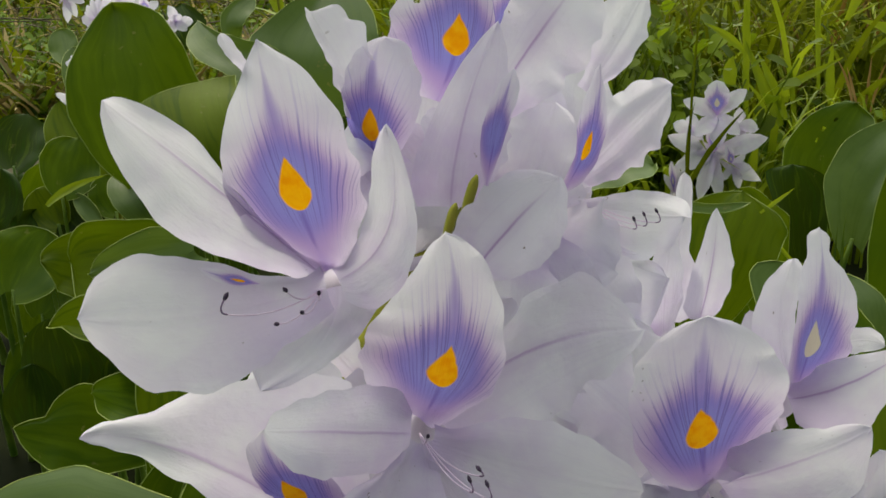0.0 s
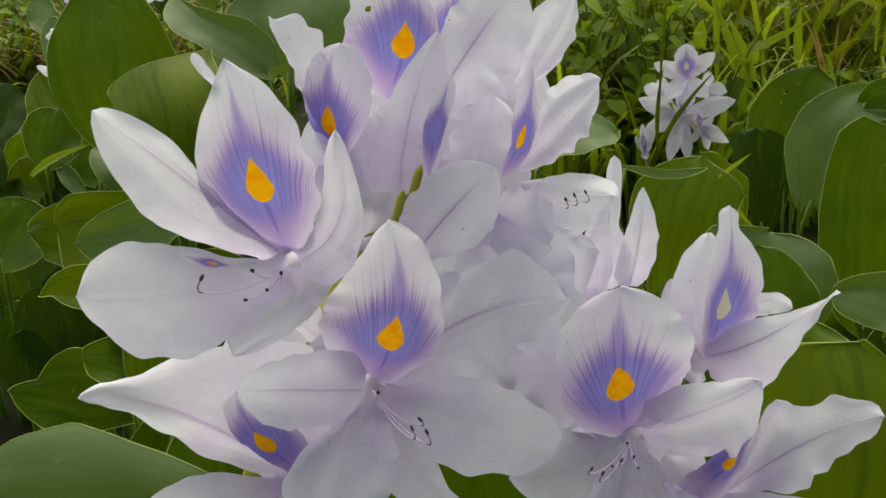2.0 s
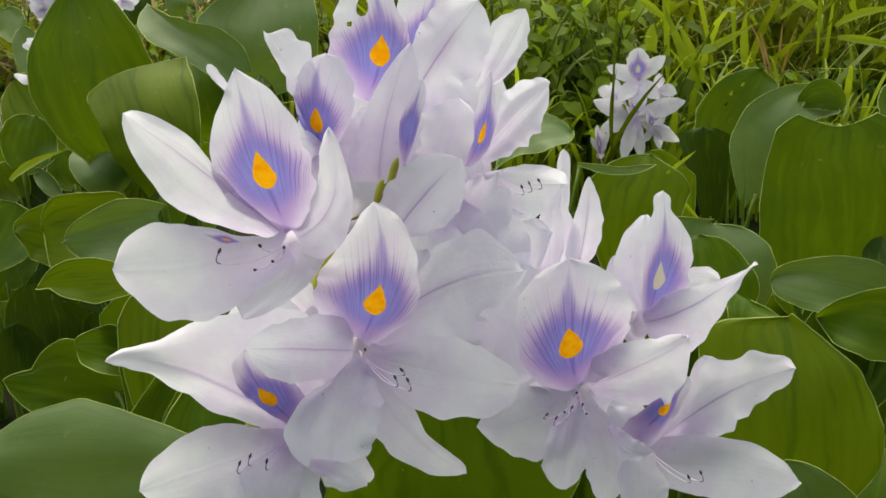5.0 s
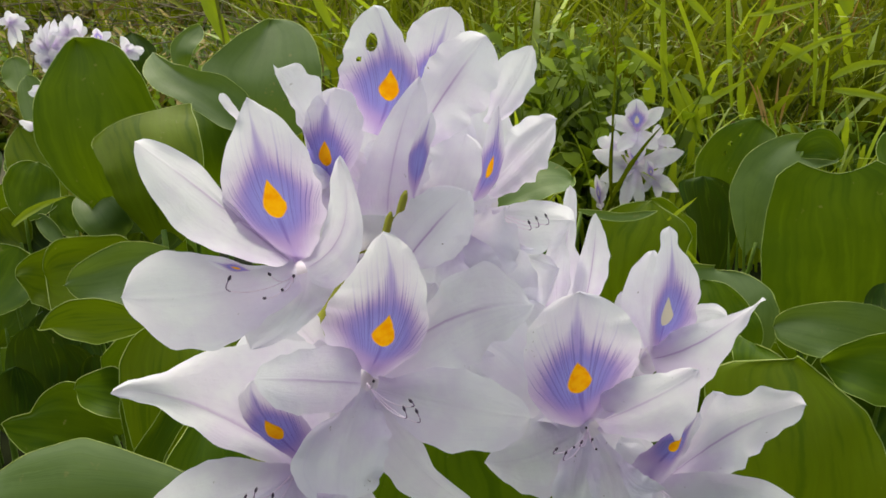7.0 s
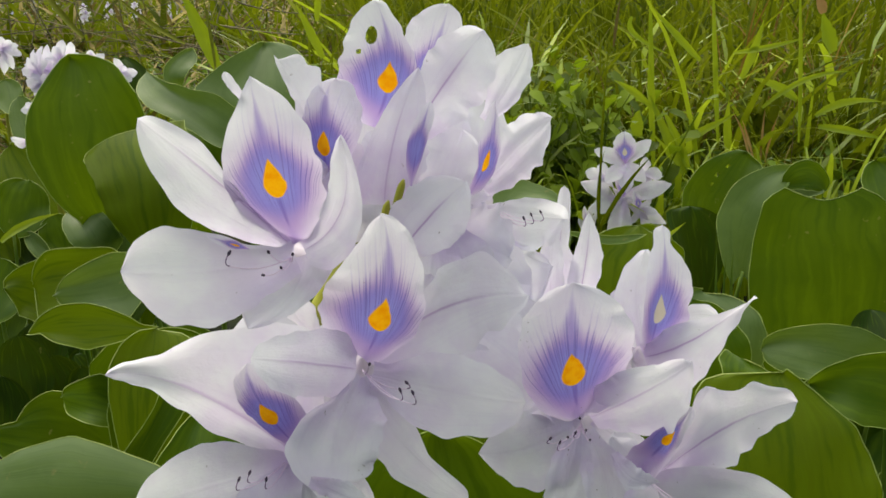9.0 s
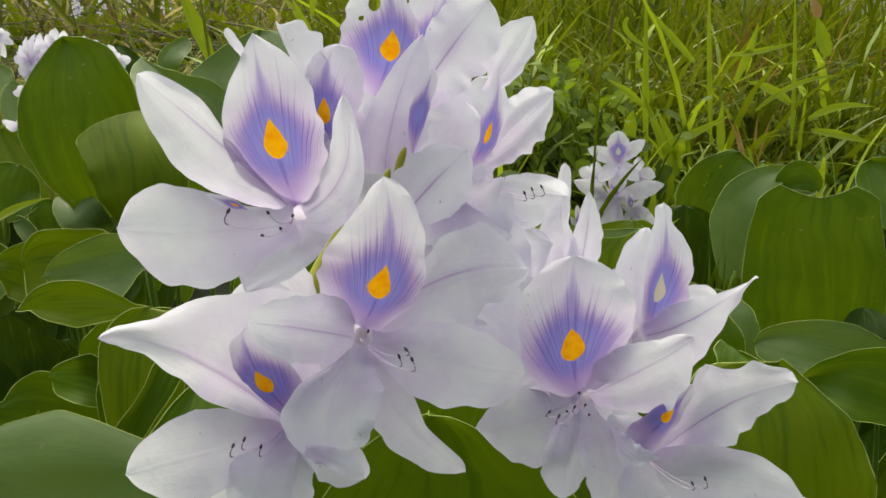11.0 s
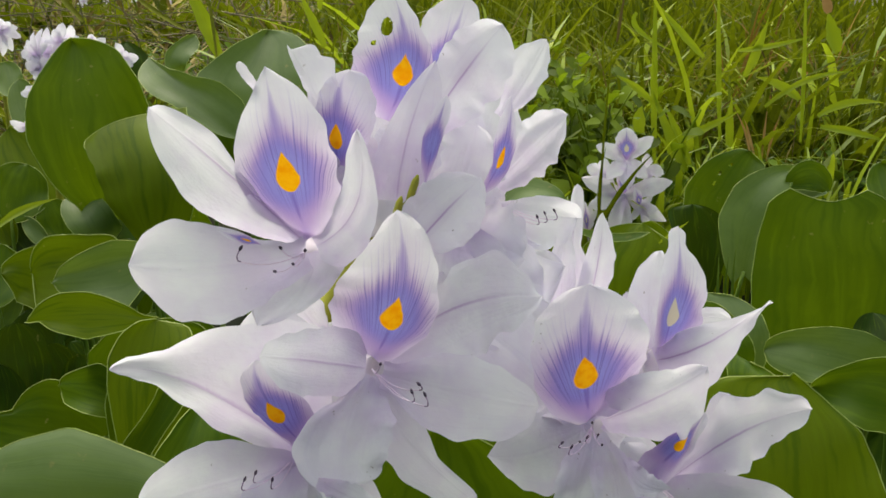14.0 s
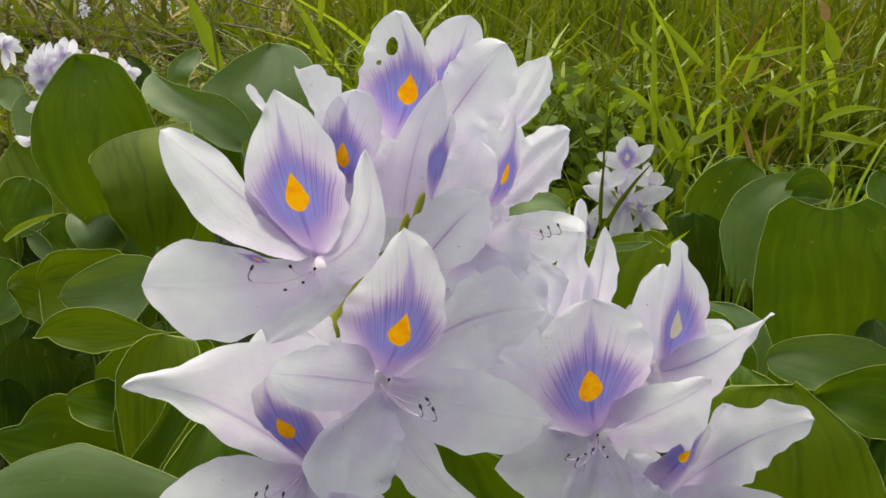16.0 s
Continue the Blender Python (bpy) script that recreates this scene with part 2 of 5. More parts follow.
DRY_LEAF = plain_material("dry_leaf_tan", (0.44, 0.24, 0.065), (0.60, 0.38, 0.15), 30, 0.8, 0.15, glow=(0.5, 0.3, 0.12))
RUST = plain_material("rusty_grass", (0.11, 0.07, 0.012), (0.24, 0.15, 0.035), 9, 0.7, 0.25, per_island=True, gloss=0.05, glow=(0.30, 0.18, 0.03))
TWIG = plain_material("twig_brown", (0.075, 0.062, 0.035), (0.17, 0.14, 0.085), 40, 0.85, per_island=True)
MUD = plain_material("bank_soil", (0.018, 0.019, 0.007), (0.055, 0.048, 0.018), 5, 0.9, bump=0.8)


def water_material():
    n = Nodes("pond_water")
    k = n.noise(30, 2)
    n.bump(k, 0.12, 0.002)
    n.put(Base_Color=n.mix(n.smooth(n.noise(9, 3), 0.4, 0.7), (0.008, 0.010, 0.005), (0.020, 0.024, 0.008)), Roughness=0.4, IOR=1.06)
    return n.mat


WATER = water_material()


# ---- builders ----
MM = 0.001


def link(name, verts, faces, material, parent=None, label="", uvs=None):
    me = bpy.data.meshes.new(name)
    me.from_pydata(verts, [], faces)
    if uvs is not None:
        lay = me.uv_layers.new(name="UVMap")
        idx = np.empty(len(me.loops), dtype=np.int32)
        me.loops.foreach_get("vertex_index", idx)
        lay.data.foreach_set("uv", np.asarray(uvs, dtype=np.float32)[idx].ravel())
    me.polygons.foreach_set("use_smooth", np.ones(len(me.polygons), dtype=bool))
    me.materials.append(material)
    me.update()
    ob = new(name, me)
    if parent is not None:
        ob.parent = parent
    if label:
        tagged(ob, label)
    return ob


def bezier(b, m, t, n):
    s = np.linspace(0, 1, n)[:, None]
    b, m, t = (np.asarray(p, float) for p in (b, m, t))
    return (1 - s) ** 2 * b + 2 * s * (1 - s) * m + s ** 2 * t


def unit(v):
    v = np.asarray(v, float)
    return v / np.maximum(np.linalg.norm(v, axis=-1, keepdims=True), 1e-9)


STATIONS = (0.0, 0.12, 0.3, 0.5, 0.7, 0.86, 0.95, 1.0)


def profile(s, widths, foot, blunt=0.0):
    """Half width along a sheet from its values in millimetres at the inner stations, rounded towards the tip."""
    k = np.concatenate([[foot], np.asarray(widths, float) * MM, [blunt * MM]])
    fine = np.linspace(0, 1, 201)
    w2 = np.interp(fine, STATIONS, k ** 2)
    pad = np.concatenate([np.full(8, w2[0]), w2, np.full(8, w2[-1])])
    w2 = np.convolve(pad, np.hanning(17) / np.hanning(17).sum(), "same")[8:-8]
    if not blunt:
        w2 = w2 * np.clip((1 - fine) / 0.03, 0, 1)
    return np.sqrt(np.interp(s, fine, w2))


def sheet(b, m, t, face, hw, peak=0.55, sharp=0.2, cup=0.15, twist=0.0, wave=0.0, fold=0.0, foot=0.12, rows=24, cols=15, seed=0, lobe=0.0, left=None, right=None, furrow=0.0, holes=(), crisp=1.0, notch=0.0, blunt=0.0):
    """A petal or leaf: a sheet along the curve b, m, t, of half width hw, facing the vector face. Gives vertices, faces, uvs and the outline."""
    rng = np.random.default_rng(seed)
    s = np.linspace(0, 1, rows) ** 0.9
    s = 0.02 + 0.98 * s if lobe == 0 else s
    S = s[:, None]
    b, m, t = (np.asarray(p, float) for p in (b, m, t))
    p = (1 - S) ** 2 * b + 2 * S * (1 - S) * m + S ** 2 * t
    tan = unit(2 * (1 - S) * (m - b) + 2 * S * (t - m) + 1e-9)
    across = unit(np.cross(tan, np.asarray(face, float)))
    ang = radians(twist)
    across = across * math.cos(ang) + np.cross(tan, across) * math.sin(ang)
    nor = np.cross(across, tan)
    low = foot + (1 - foot) * np.sin(np.pi / 2 * np.clip(s / peak, 0, 1)) ** (1.15 if lobe == 0 else 0.6)
    r = np.clip((s - peak) / (1 - peak), 0, 1)
    high = np.maximum(1 - r ** (2.3 - 0.7 * sharp), 0) ** (0.5 + 0.55 * sharp)
    w = hw * np.where(s < peak, low, high)
    wl = wr = w
    if right:
        wr = profile(s, right, hw * foot, blunt)
        wl = profile(s, left or right, hw * foot, blunt)
        w = (wl + wr) / 2
    u = np.linspace(-1, 1, cols)
    W = np.where(u[None, :] < 0, wl[:, None], wr[:, None])
    ph = rng.uniform(0, 6.28, 6)
    k = rng.uniform(0.8, 1.2, 4)
    au = np.abs(u)[None, :]
    edge = 1 + crisp * (0.025 if right else 0.05) * np.sin(9 * k[0] * S * 3.1 + ph[0] + 2 * np.sign(u)) * au ** 3 + crisp * 0.02 * np.sin(31 * S + ph[1]) * au ** 4
    if lobe == 0:
        # uneven, slightly crumpled rim of a petal
        knots = np.linspace(0, 1, 18)
        nick = np.stack([np.interp(s, knots, rng.normal(0, 1, 18)) for _ in range(4)], 1)
        side = (u > 0).astype(int)
        edge = edge + crisp * 0.030 * nick[:, side] * au ** 4
        rumple = crisp * 0.035 * hw * nick[:, side + 2] * au ** 3
    else:
        rumple = 0.0
    lift = cup * hw * (u[None, :] ** 2) * (w / hw)[:, None] - fold * hw * (1 - au) * (w / hw)[:, None]
    ripple = wave * hw * (np.sin(7.5 * k[1] * S + ph[2] + 1.4 * np.sign(u)[None, :]) + 0.55 * np.sin(15 * k[2] * S + ph[3] - np.sign(u)[None, :])) * au ** 2.2
    soft = hw * (0.05 * np.sin(5 * S + ph[4]) * np.sin(3.1 * u[None, :] + ph[5]) + furrow * np.sin(np.pi * np.clip(S, 0, 1)) * np.cos(7.5 * u[None, :] + 0.8 * np.sin(4 * S + ph[3])))
    off = lift + ripple + rumple + soft
    pts = p[:, None, :] + across[:, None, :] * (u[None, :] * W * edge)[..., None] + nor[:, None, :] * off[..., None]
    if lobe:
        # the ears of a leaf hang back behind the petiole
        pts = pts - tan[:, None, :] * (lobe * hw * (au ** 2) * np.clip(1 - S / 0.35, 0, 1) ** 2)[..., None]
    if notch:
        # the shoulders of the blade stand higher than its tip
        pts = pts + tan[:, None, :] * (notch * hw * au ** 1.6 * np.clip((S - 0.65) / 0.35, 0, 1) ** 2)[..., None]
    verts = pts.reshape(-1, 3)
    faces = [(i * cols + j, i * cols + j + 1, (i + 1) * cols + j + 1, (i + 1) * cols + j) for i in range(rows - 1) for j in range(cols - 1)]
    if holes:
        mid_u, mid_s = (u[:-1] + u[1:]) / 2, (s[:-1] + s[1:]) / 2
        gone = {(i, j) for hu, hs, ru, rs in holes for i in range(rows - 1) for j in range(cols - 1) if ((mid_u[j] - hu) / ru) ** 2 + ((mid_s[i] - hs) / rs) ** 2 < 1}
        faces = [f for n, f in enumerate(faces) if (n // (cols - 1), n % (cols - 1)) not in gone]
    uvs = np.stack([np.broadcast_to((u + 1) / 2, (rows, cols)), np.broadcast_to(S, (rows, cols))], -1).reshape(-1, 2)
    rim = np.concatenate([pts[:, 0], pts[-1, 1:-1], pts[::-1, -1]])
    return verts, faces, uvs, rim


def tube_geo(path, radii, sides=7, start=0):
    """Vertices and faces of a round rod along a path, with closed ends."""
    path = np.asarray(path, float)
    n = len(path)
    radii = np.broadcast_to(radii, (n,))
    tan = unit(np.gradient(path, axis=0))
    ref = np.where(np.abs(tan[:, 2:3]) > 0.9, np.array([[0, 1.0, 0]]), np.array([[0, 0, 1.0]]))
    a = unit(np.cross(tan, ref))
    c = np.cross(tan, a)
    th = np.linspace(0, 2 * np.pi, sides, endpoint=False)
    v = path[:, None] + radii[:, None, None] * (np.cos(th)[None, :, None] * a[:, None] + np.sin(th)[None, :, None] * c[:, None])
    verts = v.reshape(-1, 3)
    faces = [(start + i * sides + j, start + i * sides + (j + 1) % sides, start + (i + 1) * sides + (j + 1) % sides, start + (i + 1) * sides + j) for i in range(n - 1) for j in range(sides)]
    faces += [tuple(start + j for j in range(sides))[::-1], tuple(start + (n - 1) * sides + j for j in range(sides))]
    return verts, faces


def rod(name, path, radii, material, parent=None, label="", sides=7):
    v, f = tube_geo(path, radii, sides)
    return link(name, v, f, material, parent, label)


def mm(p):
    return np.asarray(p, float) * MM


def spike(label, foot, bend, top, radius):
    """A flower spike: an empty at the water that carries its stalk and, later, its flowers."""
    thing = tagged(new("water_hyacinth_spike"), label, "flower", "water hyacinth flower spikes")
    rod("stalk", bezier(mm(foot), mm(bend), mm(top), 24), np.linspace(radius, radius * 0.55, 24) * MM, STALK, thing, "olive green stalk", 9)
    return thing


def flower(thing, centre, axis, back, label=""):
    """The tube of one flower, from its throat back to the stalk."""
    c, k = mm(centre), mm(back)
    path = bezier(c - unit(axis) * 0.0026, c - unit(axis) * 0.010, k, 12)
    v, f = tube_geo(path, np.concatenate([[0.0050, 0.0031, 0.0020], np.linspace(0.0017, 0.0011, 9)]), 14)
    # the throat is an open funnel
    ob = link("flower", v, f[:-2] + f[-1:], TUBE, thing, label)
    ob["face"] = [float(a) for a in unit(axis)]
    ob["throat"] = [float(a) for a in c]
    return ob


petal_count = 0


def petal(fl, mid, tip, hw, twist=0, base=None, streak=False, **kw):
    """One white petal of a flower, from its throat to the tip; streak: a mauve midrib. Places and half width in millimetres."""
    global petal_count
    petal_count += 1
    b = np.array(fl["throat"]) if base is None else mm(base)
    opts = dict(cup=0.07, crisp=0.75, wave=0.06, seed=petal_count, furrow=0.014, foot=0.32, rows=34, cols=17)
    opts.update(kw)
    v, f, uv, _ = sheet(b, mm(mid), mm(tip), fl["face"], hw * MM, twist=twist, **opts)
    return link("petal", v, f, PETAL if streak else PETAL_PLAIN, fl, "white petal with a mauve midrib" if streak else "", uv)


def banner(fl, mid, tip, hw, twist=0, base=None, pale=False, plain=False, mark=None, spread=1.0, **kw):
    """The upper petal of a flower with its blue blotch and yellow mark; mark: where the mark sits, across and along; below a spread of 1 the blotch fills more of the petal."""
    global petal_count
    petal_count += 1
    b = np.array(fl["throat"]) if base is None else mm(base)
    opts = dict(cup=0.05, crisp=0.75, wave=0.035, seed=petal_count, peak=0.5, sharp=0.35, rows=36, cols=19)
    opts.update(kw)
    v, f, uv, _ = sheet(b, mm(mid), mm(tip), fl["face"], hw * MM, twist=twist, **opts)
    if mark or plain:
        mark = mark or (0, 0.35)
        uv = np.stack([0.5 + (uv[:, 0] - 0.5 - mark[0] / 2) * spread, uv[:, 1] ** (math.log(0.35) / math.log(mark[1]))], -1)
    if plain:
        return link("banner_petal", v, f, BANNER_PLAIN, fl, "petal with a violet flush and no yellow mark", uv)
    return link("banner_petal", v, f, BANNER_PALE if pale else BANNER, fl, "banner petal with violet-blue blotch and yellow mark", uv)


def stamen(fl, mid, tip, hook, base=None):
    """A thin filament with a dark anther; hook: how far its end turns up, in millimetres."""
    b = np.array(fl["throat"]) if base is None else mm(base)
    path = bezier(b, mm(mid), mm(tip), 12)
    if hook:
        end = bezier(path[-1], path[-1] + (path[-1] - path[-2]) * 1.2, path[-1] + np.array([0.0, -0.0006, hook * MM]), 7)
        rod("stamen_tip", end, 0.00014, HOOK, fl, "dark violet hooked stamen tip", 5)
    fil = rod("stamen", path, 0.00012, FILAMENT, fl, "thin pale lilac stamen", 5)
    path = np.concatenate([path, end[1:]]) if hook else path
    d = unit(path[-1] - path[-2])
    a = path[-1] + d[None, :] * np.linspace(-0.0004, 0.0010, 6)[:, None]
    rod("anther", a, np.array([0.08, 0.27, 0.34, 0.34, 0.25, 0.08]) * MM, ANTHER, fl, "dark anther", 6)
    return fil


leaf_count = 0


def leaf(base, mid, tip, face, hw, twist=0, stem=None, label="glossy green water hyacinth leaf with a pale rim", pale=False, bright=False, deep=False, bare=False, **kw):
    """A broad leaf on its stalk; bare: its left side has no pale rim; deep: shade painted into the blade, no rim.
    Places and half width in millimetres.
    """
    global leaf_count
    leaf_count += 1
    thing = tagged(new("water_hyacinth_leaf"), label, "leaf", "water hyacinth leaves")
    opts = dict(peak=0.42, sharp=0.12, cup=0.22, wave=0.05, foot=0.25, rows=30, cols=19, seed=1000 + leaf_count, lobe=0.25, crisp=0.2, furrow=0.010)
    opts.update(kw)
    v, f, uv, rim = sheet(mm(base), mm(mid), mm(tip), face, hw * MM, twist=twist, **opts)
    link("blade", v, f, LEAF_PALE_SHEEN if pale else LEAF_BRIGHT if bright else LEAF_SHADED if deep else LEAF, thing, "", uv)
    rim = rim[26:] if bare else rim
    if not deep:
        rod("rim", rim, np.clip(hw * 0.007, 0.20, 0.30) * MM, RIM, thing, "pale yellow-green leaf rim", 5)
    b = mm(base)
    if stem is None:
        stem = (base[0] + (base[0] - tip[0]) * 0.3, base[1] + 25, -15)
    t = mm(stem)
    m = (b + t) / 2 + (b - mm(mid)) * 0.25
    rod("petiole", bezier(b + (mm(mid) - b) * 0.05, m, t, 14), np.linspace(2.2, 6.0, 14) * MM * np.clip(hw / 45, 0.5, 1.2), PETIOLE, thing, "smooth green leaf stalk", 9)
    return thing


# ---- ground and water ----
def ground_sheet():
    xs = np.concatenate([-np.geomspace(400, 3.2, 14), np.linspace(-3, 3, 41), np.geomspace(3.2, 400, 14)])
    ys = np.concatenate([-np.geomspace(400, 1.2, 12), np.linspace(-1, 5, 49), np.geomspace(5.4, 700, 18)])
    X, Y = np.meshgrid(xs, ys)
    bank = np.clip((Y - 1.05 + 0.35 * np.clip(-X - 0.25, 0, 1.2)) / 0.5, 0, 1)
    Z = -0.16 + 0.20 * bank ** 2 * (3 - 2 * bank) + 0.012 * np.sin(9 * X + 2 * Y) * np.sin(7 * Y - X) * (np.abs(Y) < 6)
    nx, ny = len(xs), len(ys)
    faces = [(j * nx + i, j * nx + i + 1, (j + 1) * nx + i + 1, (j + 1) * nx + i) for j in range(ny - 1) for i in range(nx - 1)]
    ob = link("ground", np.stack([X, Y, Z], -1).reshape(-1, 3), faces, MUD)
    tagged(ob, "dark damp soil of the pond bed and grassy bank", "ground", kind="structure")


ground_sheet()
v = [(-80, -80, 0), (80, -80, 0), (80, 1.6, 0), (-80, 1.6, 0)]
tagged(link("water", v, [(0, 1, 2, 3)], WATER), "dark still pond water between the leaves", "water", kind="structure")


# ---- the main flower spike ----
main_spike = spike("large pale lilac water hyacinth flower spike with many open blooms", (40, 215, -15), (-120, 153, 175), (9, 193, 356), 5)

bloom_a = flower(main_spike, (-17.4, 150, 345.7), (-0.25, -1, 0.25), (4, 198, 335), "open white bloom with lilac flush")
banner(bloom_a, (-22, 142.5, 367.4), (-24.9, 146, 387), 11.6, 0, base=(-16, 150, 348.5), mark=(-0.02, 0.43), left=(4.3, 10.2, 11.1, 8.4, 3.9, 1.6), right=(6.6, 10.3, 11.6, 10.8, 6.8, 2.4))
petal(bloom_a, (-28.7, 146.5, 384.7), (-30.6, 147, 387.7), 1.0, 0, base=(-26.4, 147, 381.9), sharp=0.0, peak=0.72, foot=0.9, wave=0.25)
petal(bloom_a, (-32.8, 145.5, 365), (-49, 146, 377.9), 10.6, 0, base=(-16.4, 150, 347.5), streak=True, left=(4.3, 8.6, 10.6, 8.6, 5.9, 2.8), right=(0.3, 0.7, 2.2, 4.8, 3.4, 2.5))
petal(bloom_a, (-35.2, 137, 344.2), (-51.3, 132, 347.9), 12.3, 0, base=(-15.8, 150, 346.5), left=(5.8, 8.9, 12.3, 11.2, 6.3, 2.9), right=(2.2, 5.1, 8.7, 10.1, 9.3, 6.5))
petal(bloom_a, (-13.3, 147, 337.5), (-26.7, 140, 331.9), 9.7, 0, base=(-14.9, 152, 345.8), wave=0.04, cup=0.0, left=(7, 5.6, 3.9, 2.8, 1.8, 0.9), right=(7.4, 8.4, 9.1, 9.7, 8.7, 7.9))
petal(bloom_a, (-0.8, 139.8, 356.9), (-5.7, 141, 375.3), 7.1, 0, base=(-15.1, 150, 347.1), streak=True, left=(1.8, 3.3, 4.1, 4, 3.3, 1.7), right=(7.1, 7.1, 5.3, 2.9, 1.4, 0.6))
banner(bloom_a, (-29.3, 134, 353.4), (-34.1, 137, 354.1), 1.1, 0, base=(-25.6, 141, 350), sharp=0.6)
stamen(bloom_a, (-22.9, 137, 345.6), (-28.5, 130, 349.5), 2.8)
stamen(bloom_a, (-19.3, 141, 345.9), (-21.2, 138, 350.1), 0)
stamen(bloom_a, (-17.9, 140, 344.5), (-18.5, 136, 347.3), 0)
stamen(bloom_a, (-16.8, 141, 345.7), (-16.2, 138, 349.6), 0)
stamen(bloom_a, (-19.7, 139, 344), (-22, 134, 346.3), 0)

bloom_b = flower(main_spike, (-1.6, 156, 315.1), (0.0, -1, 0.3), (4, 200, 318), "open white bloom with lilac flush")
banner(bloom_b, (6.6, 146.5, 337.1), (3.2, 146, 357), 14.3, 0, base=(-1.8, 156, 317.2), mark=(0.07, 0.36), left=(11.7, 14.3, 13.8, 10.3, 5.5, 3.4), right=(5.5, 9.4, 9.8, 8.3, 5.8, 3.3))
petal(bloom_b, (-16.4, 142.2, 323.2), (-26.1, 138, 325.7), 9.3, 0, base=(-2.7, 155, 315.7), streak=True, left=(6.8, 7.7, 7.9, 7, 4.5, 2), right=(7.5, 9.3, 7.6, 6, 4.6, 3.7))
petal(bloom_b, (16.9, 160.2, 334.7), (41.2, 174, 328.1), 13.8, 0, base=(0.7, 155, 318.1), streak=True, wave=0.09, crisp=1.8, left=(0.6, 2.8, 8.6, 12, 9.1, 3.7), right=(11, 13.8, 13.4, 10.9, 7.2, 4.5))
petal(bloom_b, (20.1, 144, 313.5), (36.8, 142, 312.2), 10.7, 0, base=(-0, 154, 314.8), left=(3.3, 7.6, 9.2, 7.9, 5.5, 3.1), right=(3.9, 9.3, 10.7, 9.6, 8, 5.4))
petal(bloom_b, (-10.2, 141.5, 305.8), (-7.8, 139, 292.3), 11.3, 0, base=(-2, 155, 314.3), wave=0.1, furrow=0.06, left=(7.3, 10, 10.8, 10.4, 9.4, 8), right=(1.1, 4.4, 9.1, 11.3, 8.2, 5.7))
petal(bloom_b, (1.4, 144.8, 304.2), (24.6, 148, 283.3), 7.5, 0, base=(-1.4, 155, 314.3), left=(3.1, 4.9, 5.3, 2.1, 2.1, 2.1), right=(2.2, 4.9, 7.3, 7.5, 5.5, 2.6))
petal(bloom_b, (14.2, 169.5, 350.5), (24.5, 176, 358), 9.3, 0, base=(7.2, 170, 339.8), streak=True, left=(5.7, 8.7, 8.8, 7.9, 5.8, 2.1), right=(4.1, 7.7, 9.3, 8.6, 5.9, 3.2))
petal(bloom_b, (-7.2, 135.5, 293.2), (-0.4, 138, 287.9), 3.3, 0, base=(-13.8, 138, 295.2), wave=0.2, crisp=2, left=(1.7, 2.6, 3.1, 3.3, 2.3, 1.1), right=(1.9, 2, 1.6, 1.6, 1.9, 1))
stamen(bloom_b, (4.2, 142, 313.5), (10, 134, 315.9), 2.8)
stamen(bloom_b, (2.8, 142.5, 313.8), (7.2, 135, 316.5), 2.4)
stamen(bloom_b, (3.6, 143, 314.9), (8.8, 136, 318.8), 1.5)
stamen(bloom_b, (-0.7, 147, 316.2), (0.2, 144, 321.3), 0)

bloom_c = flower(main_spike, (58.1, 175, 290.3), (0.05, -1, 0.3), (35, 205, 300), "open white bloom with rounded banner")
banner(bloom_c, (52.2, 164.5, 314.8), (52.4, 168, 333.4), 16.0, 0, base=(57.4, 174, 292.3), mark=(-0.05, 0.39), left=(9, 13.6, 15.1, 14.6, 11.2, 6.9), right=(10.4, 14.3, 16, 14.8, 11.3, 6.6))
petal(bloom_c, (69.5, 177.5, 284), (78.7, 178, 279.2), 4.1, 0, base=(61.9, 178, 290.1), wave=0.05)
petal(bloom_c, (71.1, 165.2, 301.9), (81.5, 158, 315.3), 12.4, 0, base=(60.5, 177, 291), streak=True, left=(5.2, 8.2, 8.7, 5.9, 4.4, 3.1), right=(5.1, 10.6, 12.4, 10.3, 5.7, 2.2))
petal(bloom_c, (40.7, 162.7, 287.3), (28.3, 161, 288.8), 12.1, 0, base=(56.8, 174, 290.4), wave=0.1, left=(6.1, 11.7, 12.1, 7.7, 3.7, 1.4), right=(8.2, 10, 9.7, 7.9, 5.1, 2.2))
petal(bloom_c, (39.3, 172, 309.8), (28.6, 190, 312.6), 10.0, 0, peak=0.6, wave=0.28, crisp=2.2, fold=0.25)
petal(bloom_c, (44, 190, 306.3), (43.8, 205, 319), 9.5, 0, peak=0.6, wave=0.3, crisp=2.2)
petal(bloom_c, (44.2, 178, 297.8), (35.7, 190, 299.4), 9.3, 0, peak=0.6, wave=0.3, crisp=2.4, fold=-0.3)
petal(bloom_c, (50.3, 161, 281.4), (52.7, 160, 269), 7.1, 0, base=(56.4, 172, 290.2), furrow=0.05, left=(5, 6.7, 7.1, 6.1, 4.5, 2.9), right=(1.7, 3.9, 5.6, 6.5, 4.2, 1.9))
petal(bloom_c, (65.4, 152.8, 282.9), (74.7, 155, 283.1), 3.4, 0, base=(62.1, 156, 291.6), wave=0.12, crisp=2, left=(2.2, 3.2, 3.4, 3.1, 2.1, 0.9), right=(0.6, 1.7, 3.3, 2, 0.7, 0.2))
petal(bloom_c, (64.6, 160, 281.1), (63.6, 160, 264.3), 6.6, 0, base=(58.7, 172, 290.2), furrow=0.05, left=(2.4, 4.7, 6.6, 6.6, 4.3, 2.6), right=(4.8, 6.2, 6.4, 5.7, 4, 2.6))
stamen(bloom_c, (55, 162.5, 291.1), (52, 156, 295.8), 1.4)
